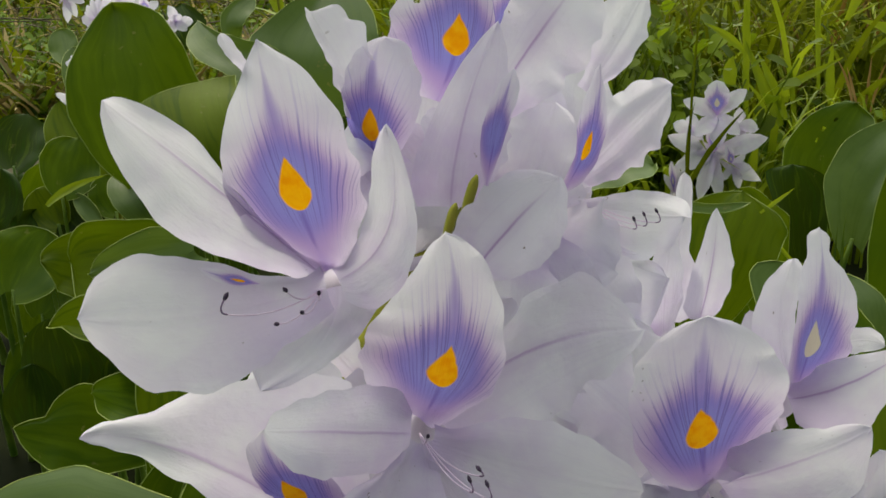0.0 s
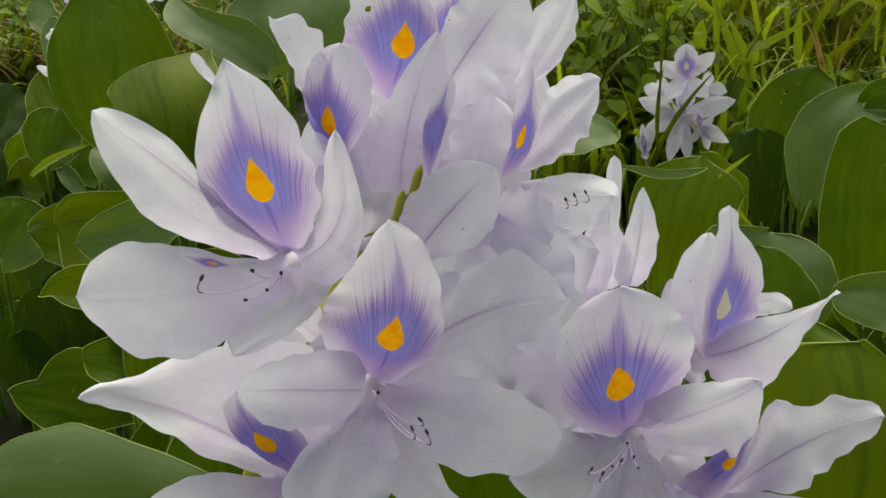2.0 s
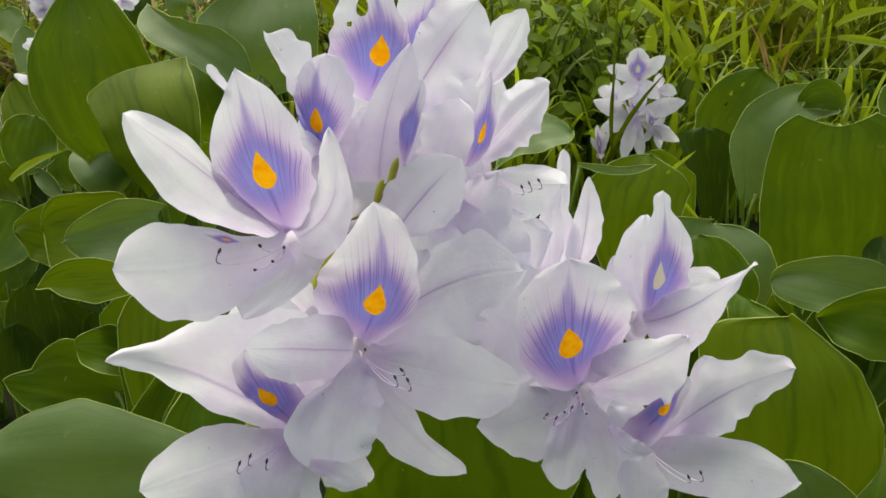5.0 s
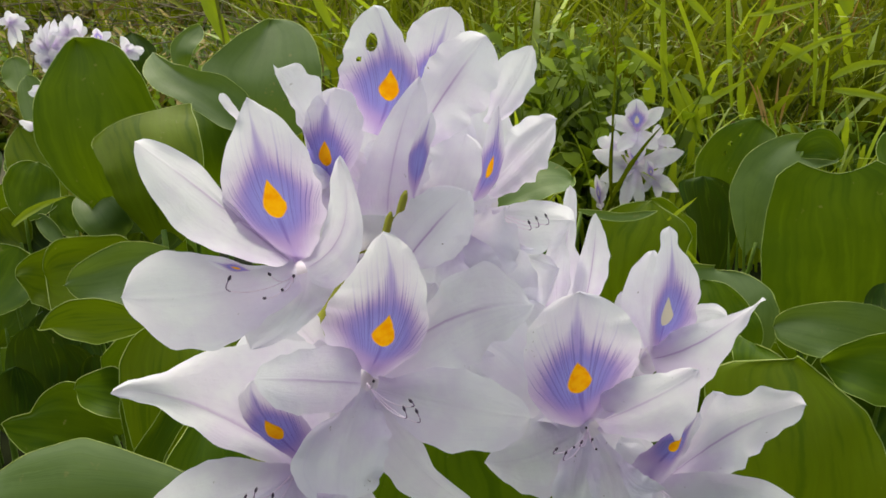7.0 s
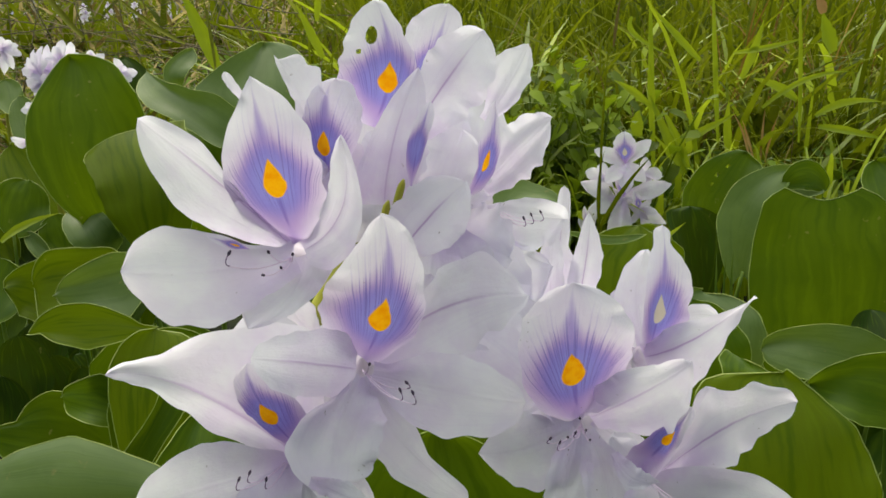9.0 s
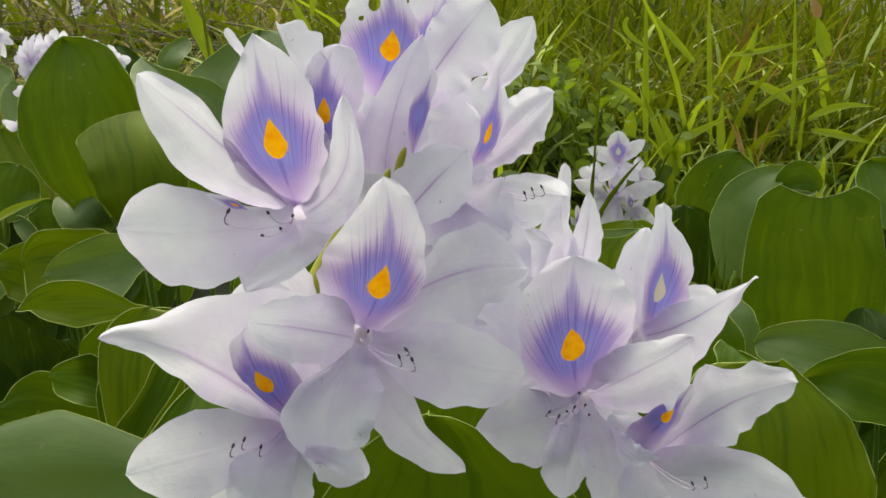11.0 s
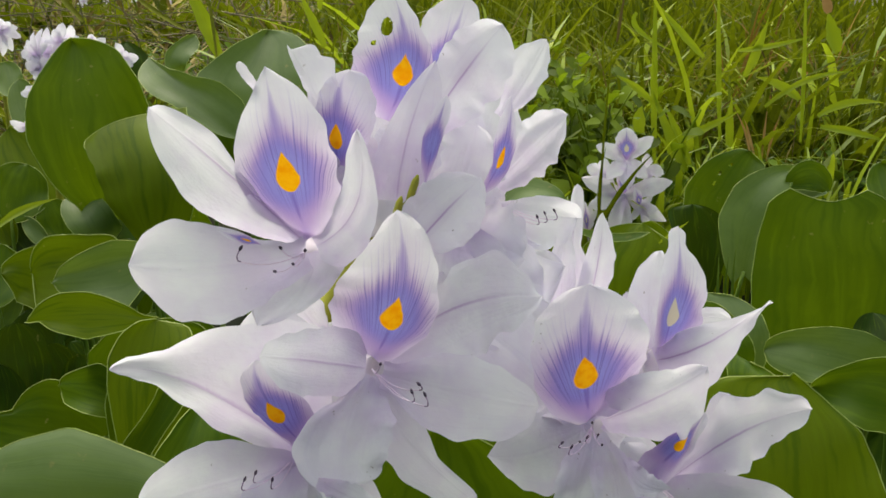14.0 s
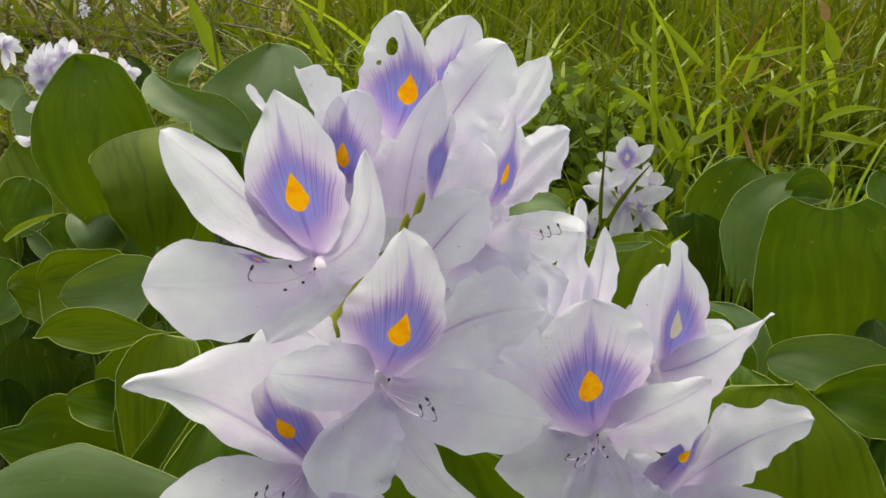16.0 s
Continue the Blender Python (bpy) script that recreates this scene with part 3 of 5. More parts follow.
stamen(bloom_c, (56.5, 163, 291.5), (55, 157, 296.6), 0.9)
stamen(bloom_c, (57.1, 162.5, 290.6), (56.1, 156, 295), 0)
stamen(bloom_c, (52.7, 160.5, 290.3), (47.3, 152, 294.4), 2.2)
stamen(bloom_c, (51.5, 160.5, 291.3), (44.8, 152, 296.3), 1.5)
stamen(bloom_c, (54.1, 161.5, 291.6), (50, 154, 296.9), 0)
stamen(bloom_c, (55.9, 163.5, 293.1), (53.7, 158, 300), 0)

bloom_d = flower(main_spike, (-20.2, 160, 290), (-0.2, -1, 0.1), (0, 200, 300), "open white bloom beneath its neighbours")
banner(bloom_d, (-24.4, 147.2, 309.7), (-27.9, 147, 321), 7.1, 0, base=(-15.9, 156, 293), spread=0.72, mark=(-0.34, 0.46), left=(2.6, 4.4, 5.9, 6.5, 5.2, 2.9), right=(5.1, 7.1, 6.5, 5, 3.2, 1.7))
petal(bloom_d, (-32.3, 159.5, 275.3), (-36.8, 160, 262.4), 6.5, 0, base=(-21.8, 162, 284.6), wave=0.06)
petal(bloom_d, (-19.6, 176, 322.7), (-25.4, 178, 329.4), 5.5, 0, base=(-13.8, 178, 314.4), wave=0.1)
petal(bloom_d, (-44.9, 153, 318.7), (-62.2, 152, 316.2), 30.4, 0, base=(-16.8, 160, 288.7), streak=True, wave=0.0, furrow=0.0, cup=0.0, crisp=0.5, left=(5, 8.2, 5.8, 2.8, 2.4, 1.1), right=(16.7, 30.4, 18, 6, 2.9, 1.5))
petal(bloom_d, (-35.8, 143.5, 291.6), (-54.1, 138, 288.6), 11.0, 0, base=(-16.1, 160, 288.3), left=(5.2, 8, 9.8, 9.8, 7.5, 3.6), right=(3.4, 7.2, 11, 10.9, 7.5, 3.9))
petal(bloom_d, (-26.6, 166, 309.2), (-27.1, 172, 325.6), 11.2, 0, peak=0.6, wave=0.08)
petal(bloom_d, (-14.2, 170, 304.8), (-10.8, 178, 318.8), 7.4, 0, peak=0.6)
petal(bloom_d, (-24.1, 142, 286.7), (-28.4, 145, 273.1), 8.2, 0, peak=0.6)
petal(bloom_d, (-19.3, 146, 284.5), (-18.2, 150, 269.3), 6.9, 0, peak=0.6)
petal(bloom_d, (-8.7, 142, 291.2), (0, 150, 280.6), 6.2, 0, peak=0.6, wave=0.12)
stamen(bloom_d, (-24.9, 145, 290.1), (-29.6, 136, 294.1), 2.8)
stamen(bloom_d, (-23.8, 146, 290.4), (-27.4, 138, 294.8), 2.6)
stamen(bloom_d, (-22, 147, 289), (-23.9, 140, 292.1), 2.4)
stamen(bloom_d, (-19.7, 151, 291.9), (-19.2, 148, 297.8), 0)

bloom_i = flower(main_spike, (74.6, 168, 277.9), (0.35, -1, 0.2), (50, 205, 295), "open white bloom turned aside")
banner(bloom_i, (78.1, 160.7, 288.7), (86.5, 168, 298.2), 10.2, 0, base=(74.1, 163, 280.6), spread=0.95, mark=(-0.27, 0.59), left=(10.2, 10, 7.2, 3.9, 2.5, 1.7), right=(2, 2.5, 2.6, 2.4, 1.8, 1.2))
petal(bloom_i, (92, 171.2, 286.7), (91.3, 173, 301.9), 8.3, 0, base=(81.4, 172, 274.2), wave=0.03, left=(1.7, 3.4, 4.3, 4.4, 3.9, 2.6), right=(3.6, 6.7, 8.3, 7.9, 6.3, 4.3))
petal(bloom_i, (71.5, 171.5, 281.7), (67.1, 174, 288.2), 4.0, 0, base=(76.4, 172, 276.2), wave=0.08)
petal(bloom_i, (92.4, 167.7, 294.1), (118.5, 175, 295.9), 12.3, 0, base=(76.8, 168, 276.6), streak=True, wave=0.08, crisp=2, left=(1.6, 4.9, 12.3, 9.6, 6.5, 4.5), right=(4.5, 9, 11.5, 5.9, 3.6, 3.4))
petal(bloom_i, (94.6, 157.5, 278.8), (116.4, 158, 270.4), 9.8, 0, base=(75.1, 168, 270.7), left=(7.5, 9.3, 8.6, 7.1, 4.3, 1.5), right=(6.6, 9.4, 9.8, 8.3, 6.4, 2.9))
petal(bloom_i, (71.3, 155, 273.9), (74.8, 155, 262.4), 8.2, 0, peak=0.6)
petal(bloom_i, (68.3, 165, 286.3), (66.9, 172, 287.7), 4.5, 0)
stamen(bloom_i, (79.7, 155, 276.3), (84.8, 148, 278.7), 2.8)
stamen(bloom_i, (78.3, 155.5, 275.8), (82.1, 149, 277.8), 1.8)

bloom_h = flower(main_spike, (82.1, 197, 300.1), (0.3, -1, 0.2), (45, 212, 312), "half-open white bloom with pale mark")
banner(bloom_h, (84.6, 190, 323.8), (85, 203, 339.7), 10.8, 0, base=(82.4, 197, 301.9), pale=True, left=(4.4, 5.9, 6.1, 5.2, 2.6, 2.9), right=(6.0, 9.6, 10.8, 7.9, 2.6, 2.5))
petal(bloom_h, (74.8, 202, 303.2), (73, 206, 318.7), 5.8, 0, base=(82.7, 202, 289.1), wave=0.1)
petal(bloom_h, (75.2, 200, 317.1), (81.8, 206, 331.4), 8.0, 0, base=(81.4, 199, 303.8), left=(2.1, 4.8, 8.0, 7.1, 3.8, 2.3), right=(2.3, 3.5, 4.3, 4.0, 3.7, 2.7))
petal(bloom_h, (93, 190, 306.4), (110.7, 192, 321.2), 14.3, 0, base=(80.1, 196, 301), streak=True, wave=0.02, furrow=0.0, left=(4.2, 6.8, 5.7, 2.9, 1.3, 0.5), right=(10.1, 14.3, 9.8, 4.9, 2, 0.7))
petal(bloom_h, (98.5, 208.3, 313.1), (108.3, 212, 307.2), 3.1, 0, base=(89.1, 205, 306.2))

bloom_j = flower(main_spike, (57.6, 222, 311.5), (0.2, -1, 0.3), (40, 215, 325), "half-open narrow bloom")
petal(bloom_j, (58.5, 216.3, 329.7), (59.3, 222, 347.3), 8.8, 0, base=(55.4, 215, 311.1), streak=True, left=(3, 2.4, 1.8, 1.9, 2.3, 1.8), right=(8.8, 7.2, 2.6, 2.5, 2.7, 1.9))
petal(bloom_j, (66.8, 215, 326.8), (67.2, 220, 339.1), 5.4, 0, base=(64.4, 216, 311.5), streak=True, left=(5.4, 5.1, 4.4, 3.3, 2.1, 1), right=(4.7, 5.2, 5.3, 3.9, 2, 0.8))
petal(bloom_j, (52.8, 208, 327.8), (55.6, 214, 337.4), 5.6, 0, base=(55.1, 212, 309.2), wave=0.1, left=(3.6, 5.6, 4.7, 3.3, 2.3, 1.4), right=(3.0, 4.3, 4.1, 3.3, 2.3, 1.4))
petal(bloom_j, (49.4, 205, 311.4), (44.9, 205, 304.3), 8.5, 0, wave=0.28, crisp=2)

bloom_g = flower(main_spike, (33.1, 214, 343.9), (0.3, -1, 0.2), (28, 210, 345), "open white bloom seen half from its side")
banner(bloom_g, (34.5, 190.8, 363.2), (34.2, 197, 376.3), 3.4, 0, base=(27.2, 194, 350.2), spread=0.75, mark=(0.02, 0.39), left=(1.5, 1.5, 3.4, 3.4, 2.2, 1.2), right=(2.5, 3.4, 3, 1.8, 0.7, 0.2))
petal(bloom_g, (43.9, 206.3, 363.6), (53, 214, 369.2), 8.0, 0, base=(32, 207, 348.9), wave=0.09, crisp=1.8, furrow=0.06, left=(2.2, 5.5, 7.6, 6.5, 4.3, 2.3), right=(5.5, 7.8, 8, 6, 3.2, 1.2))
petal(bloom_g, (25.4, 216, 358.4), (24.8, 226, 370.3), 10.0, 0, wave=0.12, left=(5.8, 9.1, 10.0, 9.4, 6.4, 3.8), right=(1.2, 3.0, 4.8, 4.8, 3.9, 2.3))
petal(bloom_g, (43.4, 203, 342.3), (58.5, 214, 338.7), 10.5, 0, base=(31.4, 213, 341.9), wave=0.09, left=(1.6, 3.3, 5.1, 5.6, 4.8, 3.3), right=(7.6, 9.9, 10.5, 9.3, 8.1, 4.8))
petal(bloom_g, (42.5, 202, 330.7), (54.2, 210, 325.2), 15.0, 0, base=(30.2, 210, 335), wave=0.1, left=(2.5, 3.5, 3.3, 3.1, 2.6, 1.8), right=(4.6, 10.1, 14.2, 14.6, 15.0, 11.2))
petal(bloom_g, (33.8, 222, 357.9), (36.1, 230, 372.4), 8.0, 0, peak=0.6, wave=0.1)
stamen(bloom_g, (41, 205, 340.5), (48.9, 202, 341.1), 2.6)
stamen(bloom_g, (39.7, 205, 340.1), (46.2, 202, 340.3), 2.6)
stamen(bloom_g, (38.6, 205, 339.8), (44.1, 202, 339.6), 2.2)
stamen(bloom_g, (31.7, 204.5, 340.1), (31.7, 205, 341.1), 0, base=(31.7, 210, 343))

bloom_f = flower(main_spike, (-9.8, 190, 358.1), (-0.2, -1, 0.3), (12, 206, 360), "white bloom behind others")
banner(bloom_f, (-9, 183.5, 372.9), (-8.6, 188, 382.6), 8.3, 0, base=(-10.7, 190, 355.6), spread=0.85, mark=(-0.32, 0.30), left=(4.4, 6.7, 8.3, 7.7, 5.6, 3.4), right=(3.5, 6.3, 8, 7.3, 5.3, 3.8))
petal(bloom_f, (-16.6, 186, 377.8), (-23.9, 195, 386.8), 8.0, 0, wave=0.22, crisp=2.4, left=(1.7, 2.5, 2.7, 1.9, 0.7, 0.4), right=(3.0, 4.7, 7.2, 8.0, 5.9, 3.4))
petal(bloom_f, (-14.1, 186, 361.5), (-18.4, 190, 361), 6.0, 0)
petal(bloom_f, (-7.3, 184, 350.2), (-4.8, 186, 338.3), 11.3, 0, wave=0.1)
petal(bloom_f, (-1.6, 186, 357.1), (3.4, 188, 346.4), 9.8, 0, base=(-6.6, 192, 363.8), wave=0.1)
petal(bloom_f, (-11.1, 186, 352.3), (-12.4, 190, 342.5), 9.0, 0)

bloom_e = flower(main_spike, (9.6, 194, 369.8), (0.0, -1, 0.25), (20, 205, 368), "open white bloom at the top, nibbled banner")
banner(bloom_e, (7.9, 189, 387), (1.7, 200, 402), 12.4, 0, base=(0.4, 194, 368.5), rows=130, cols=89, holes=((-0.33, 0.73, 0.15, 0.075), (-0.62, 0.60, 0.06, 0.025)), spread=0.86, mark=(0.14, 0.40), left=(9.1, 11.9, 12.4, 10.8, 8.1, 5.1), right=(4.7, 8.3, 7.9, 5.1, 3.1, 2.1))
banner(bloom_e, (17.1, 201.3, 389.5), (21.6, 206, 401.3), 8.4, 0, base=(13.2, 203, 379.3), plain=True, spread=1.2, mark=(0.1, 0.24), left=(2.6, 6.1, 8.4, 7.9, 5.3, 2.6), right=(2.5, 5.4, 7.2, 7.4, 5.6, 3.3))
petal(bloom_e, (20.9, 189.2, 383.6), (30.2, 193, 394.9), 10.8, 0, base=(10.8, 192, 367.3), streak=True, wave=0.05, crisp=1.6, left=(2.9, 5.8, 8, 7.9, 5.7, 3.7), right=(6.7, 9, 10.8, 10.1, 7.2, 4.1))
petal(bloom_e, (39.6, 205.3, 379.8), (44.9, 210, 390.3), 6.8, 0, base=(32.3, 205, 368.9), wave=0.06, crisp=1.6, furrow=0.05, left=(2.1, 4.9, 6.3, 6.8, 4.1, 2.2), right=(2.1, 4.1, 4.9, 4.4, 2.8, 1.6))
petal(bloom_e, (4.4, 176, 368.5), (12.6, 182, 386.2), 8.5, 0, base=(3.9, 182, 349.8), foot=0.7, streak=True, left=(8.3, 7.2, 5.5, 3.9, 2.1, 0.9), right=(7.6, 8.5, 8.2, 6.7, 4.2, 1.8))
banner(bloom_e, (11.8, 168.5, 369.5), (15.2, 174, 378.7), 2.7, 0, base=(10.4, 170, 357.6), plain=True, spread=0.7, mark=(0.0, 0.45), left=(1.1, 2.3, 2.7, 2.2, 1.6, 0.6), right=(0.7, 1.4, 1.9, 2.1, 2.1, 0.8))
petal(bloom_e, (7.9, 180, 364.8), (2.4, 185, 357.8), 8.9, 0)

bloom_k = flower(main_spike, (18.9, 200, 340.2), (0.1, -1, 0.1), (28, 210, 335), "white bloom hidden in the cluster")
petal(bloom_k, (22.6, 198.5, 355.5), (26.3, 205, 366.8), 11.1, 0, wave=0.25, crisp=2)
petal(bloom_k, (29.6, 196, 337.3), (40.3, 200, 330.4), 11.2, 0, wave=0.25, crisp=2, fold=0.2)
petal(bloom_k, (12.4, 191, 342.7), (5.8, 190, 341.2), 8.6, 0)
petal(bloom_k, (25.5, 193.5, 331.3), (32.1, 195, 318.5), 9.6, 0, wave=0.12)
petal(bloom_k, (17.2, 190, 332.5), (15.5, 188, 320.9), 9.4, 0)
petal(bloom_k, (32.9, 198.5, 329.6), (47, 205, 314.9), 9.8, 0, wave=0.12)
petal(bloom_k, (22.3, 225, 357.4), (23.3, 230, 374.1), 11.3, 0, base=(14.7, 226, 344.4), wave=0.12)
petal(bloom_k, (-2.8, 200, 363.2), (-1.9, 204, 376), 7.4, 0, base=(-3.7, 200, 350.8), wave=0.1)
petal(bloom_k, (30.8, 190, 307.6), (23.8, 194, 319.3), 8.3, 0, base=(38.5, 190, 295.6), wave=0.14, crisp=1.6)
petal(bloom_k, (28.4, 183.5, 300.5), (20.3, 186, 310.2), 8.8, 0, base=(37.1, 184, 288.6), wave=0.08)
petal(bloom_k, (12.7, 177.5, 325.5), (16.4, 180, 332.2), 4.3, 0, base=(8.6, 178, 319.2), wave=0.05)
petal(bloom_k, (17.2, 205.8, 357.6), (20.6, 209, 368.8), 6.8, 0, base=(14.7, 206, 344.8), wave=0.08)
rod("bract", bezier(mm((8.8, 175, 358.7)), mm((7.8, 176, 355.5)), mm((6.1, 177, 348.2)), 9), np.array([0.3, 0.7, 0.95, 1.0, 1.0, 1.0, 0.9, 0.8, 0.5]) * MM, STALK, main_spike, "olive green bract", 8)
rod("bract", bezier(mm((4.9, 175, 353.2)), mm((4.1, 176, 350)), mm((2.6, 177, 343.4)), 9), np.array([0.3, 0.7, 0.95, 1.0, 1.0, 1.0, 0.9, 0.8, 0.5]) * MM, STALK, main_spike, "olive green bract", 8)


# ---- leaves that stand round the spike ----
leaf((-177.1, 570, 240.5), (-188.6, 550, 302.9), (-199.3, 590, 355.9), (0, -1, 0.4), 47.8, 0, label="large upright glossy green water hyacinth leaf", lobe=0.03, left=(13.1, 26.5, 32.7, 27.8, 15.3, 6.1), right=(39.6, 47.8, 46.9, 41.7, 31.7, 16.4))
leaf((-135.1, 515, 245.4), (-136.1, 500, 287.7), (-151.8, 548, 313.6), (0, -1, 0.4), 34.9, 0, label="large curled olive green water hyacinth leaf", bright=True, bare=True, cup=-0.2, blunt=32, wave=0.03, left=(16.9, 25.5, 27.6, 29.6, 33, 34.9), right=(21.6, 28.3, 31.3, 32.2, 32.3, 30.6))
leaf((-92.8, 590, 299.8), (-133.2, 600, 323.7), (-163.3, 645, 340.7), (0, -1, 0.4), 18.8, 0, pale=True, left=(11.7, 11.6, 13.7, 18.1, 15.4, 9.2), right=(17.5, 18.8, 10.8, 4.6, 2, 0.8))
leaf((-90.4, 660, 285.4), (-85.8, 650, 323.5), (-85.5, 700, 358.5), (0, -1, 0.4), 45.0, 0, label="upright blue-green water hyacinth leaf", pale=True, left=(33.5, 43.6, 45, 28.9, 11.7, 4.2), right=(37.6, 42.9, 42.7, 37.8, 27.2, 15.7))
leaf((-178.3, 810, 309.3), (-188.4, 805, 326), (-163.4, 830, 344.3), (0, -1, 0.4), 13.9, 0, pale=True, left=(3.8, 5.4, 7.2, 5.5, 3.7, 1.2), right=(10.9, 12.9, 13.8, 13.9, 12.7, 8.8))
leaf((-232.9, 880, 292.7), (-230.2, 880, 312.2), (-243.1, 900, 330.9), (0, -1, 0.4), 17.8, 0, label="water hyacinth leaf behind others, shade painted in", deep=True, left=(5, 10.9, 13.8, 14, 13.6, 9.9), right=(6.6, 15.8, 17.8, 12.1, 5.8, 2))
leaf((-178.6, 560, 227), (-183.1, 545, 247.2), (-198.4, 575, 256.1), (0, -1, 1.0), 15.6, 0, label="small pale blue-green water hyacinth leaf", pale=True, left=(4.4, 11.5, 13.8, 13.8, 10.7, 7.3), right=(15.3, 15.6, 15.1, 13, 9.1, 3.6))
leaf((-171.6, 480, 210.7), (-195.1, 480, 238.2), (-210.2, 470, 234.5), (0, -1, 0.4), 25.7, 0, bright=True, left=(12.5, 15.7, 16.5, 17.2, 12.1, 7.2), right=(16.8, 25.7, 22.3, 13.8, 7.7, 4.6))
leaf((-141.5, 452, 243.8), (-166.9, 440, 249.7), (-185.8, 450, 241.7), (0, -1, 0.4), 26.2, 0, bright=True, left=(24, 25.2, 25.9, 26.2, 22.2, 19.2), right=(18.3, 17.8, 17.9, 16.8, 11.2, 4.1))
leaf((-115, 420, 258.9), (-140, 412, 256), (-165.4, 420, 246.5), (0, -1, 0.4), 22.0, 0, pale=True, left=(9.1, 22, 20.4, 16.9, 10.1, 5.2), right=(10.7, 13.8, 12.5, 9.2, 6, 2.1))
leaf((-95.7, 335, 258.3), (-118, 318, 269.8), (-144.8, 325, 261.2), (0, -1, 0.4), 9.8, 0, label="curled bright green water hyacinth leaf with a pale rim", sharp=0.4, bright=True, left=(2.3, 6.9, 9.8, 6.9, 0.8, 0.8), right=(2.1, 6.7, 9.8, 9.8, 6.5, 2.5))
leaf((-112.3, 345, 220), (-93.6, 335, 251.5), (-73.2, 340, 249.5), (0, -1, 0.4), 22.5, 0, left=(22.5, 20.7, 15.1, 11.1, 7.2, 4.3), right=(6.9, 8.8, 8.4, 7.2, 5.5, 3.3))
leaf((-131.2, 370, 184.3), (-158.1, 360, 207.2), (-181.9, 360, 198.6), (0, -1, 0.4), 21.1, 0, left=(14.2, 21.1, 19.9, 18.6, 14.0, 8.4), right=(14.0, 20.5, 18.4, 2.6, 1.8, 1.1))
leaf((-107.6, 340, 215.4), (-124.1, 335, 226.1), (-141.9, 350, 221), (0, -1, 0.4), 13.7, 0, left=(6.3, 8.2, 8.6, 8.2, 7.0, 4.2), right=(8.5, 12.3, 13.7, 9.4, 6.2, 3.6))
leaf((-106.5, 320, 194.3), (-104.6, 320, 226.5), (-103.6, 340, 244.1), (0, -1, 0.4), 13.3, 0, left=(6.3, 7.7, 9.5, 8.9, 6.2, 3.7), right=(4.8, 6.6, 11.0, 13.3, 11.6, 6.9))
leaf((-61.9, 225, 238.8), (-97, 212, 252), (-146.1, 240, 233.8), (-0.2, -1, 0.55), 22.4, 0, label="broad glossy water hyacinth leaf near the flowers", pale=True, cup=-0.2, left=(13.0, 17.7, 22.4, 20.8, 16.8, 10.1), right=(9.7, 14.7, 19.2, 14.8, 8.6, 4.9))
leaf((-57.6, 260, 192.3), (-71.8, 265, 227.8), (-63.7, 290, 244.6), (0, -1, 0.4), 24.6, 0, left=(12.9, 18.5, 17.9, 10.6, 6.4, 3.7), right=(11.3, 17.6, 24.6, 19.2, 14.4, 11.6))
leaf((40, 300, 127.6), (31.3, 292, 193.7), (26.1, 300, 227.6), (0, -1, -0.3), 63.8, 0, label="broad dark green water hyacinth leaf under the flowers", cup=-0.15, left=(42.6, 63.8, 55.3, 40.2, 25.2, 13.2), right=(37.1, 54.6, 52.1, 33.5, 19.9, 10.6))
leaf((319.4, 545, 135.9), (309.3, 545, 212.2), (309.1, 560, 266), (0, -1, 0.4), 54.3, 0, label="large upright green water hyacinth leaf with a wavy top", cup=-0.12, wave=0.03, notch=0.16, blunt=25, furrow=0.02, left=(42.5, 51.4, 51.6, 48.8, 44.3, 41.8), right=(43.8, 52.9, 54.3, 51.5, 49.3, 48.1))
leaf((376.7, 772, 233.8), (396.3, 770, 251.4), (416.5, 776, 226.1), (0, -1, 0.4), 14.0, 0, label="curled top of a pale water hyacinth leaf", cup=0.1)
leaf((309.2, 450, 177.6), (261.3, 445, 201.5), (236.7, 470, 192.9), (0, -1, 0.4), 24.3, 0, pale=True, left=(12.4, 14.1, 15.2, 14.4, 11.1, 7.7), right=(21.6, 24.3, 21.1, 16.0, 11.2, 6.9))
leaf((307.2, 390, 185.1), (256, 385, 213.7), (244.6, 420, 191.3), (0, -1, 0.4), 23.2, 0, left=(14.5, 19.3, 21.8, 17.7, 13.5, 8.1), right=(16.6, 23.2, 18.1, 11.1, 5.9, 3.2))
leaf((181.7, 280, 168.9), (171, 278, 220.4), (174.8, 305, 248.7), (0, -1, 0.4), 40.3, 0, label="broad glossy green water hyacinth leaf with wavy rim", bright=True, cup=-0.12, wave=0.04, left=(32.2, 34.5, 36.7, 38.1, 38.1, 33.5), right=(36.4, 40.3, 37.6, 31.2, 18.2, 7.3))
leaf((167.7, 570, 153.9), (171, 560, 204.7), (189.4, 590, 240.4), (0, -1, 0.4), 37.8, 0, label="yellow-green water hyacinth leaf with a nibbled rim", cup=-0.1, bright=True, rows=50, cols=37, holes=((0.45, 0.93, 0.1, 0.05), (-0.1, 0.97, 0.08, 0.05), (0.2, 0.8, 0.04, 0.015)), left=(13, 24.8, 35, 34.6, 22.7, 10.1), right=(18.6, 27, 33, 35.5, 37.8, 29.1))
leaf((130.7, 552, 244.6), (158.2, 550, 235.7), (183.6, 552, 243.8), (0, -1, 0.4), 3.8, 0, label="blue-green upper side of a curled leaf", pale=True, left=(2.8, 3.8, 3, 2.9, 2.1, 0.8), right=(0.8, 2.2, 2.7, 2.7, 1.8, 0.6))
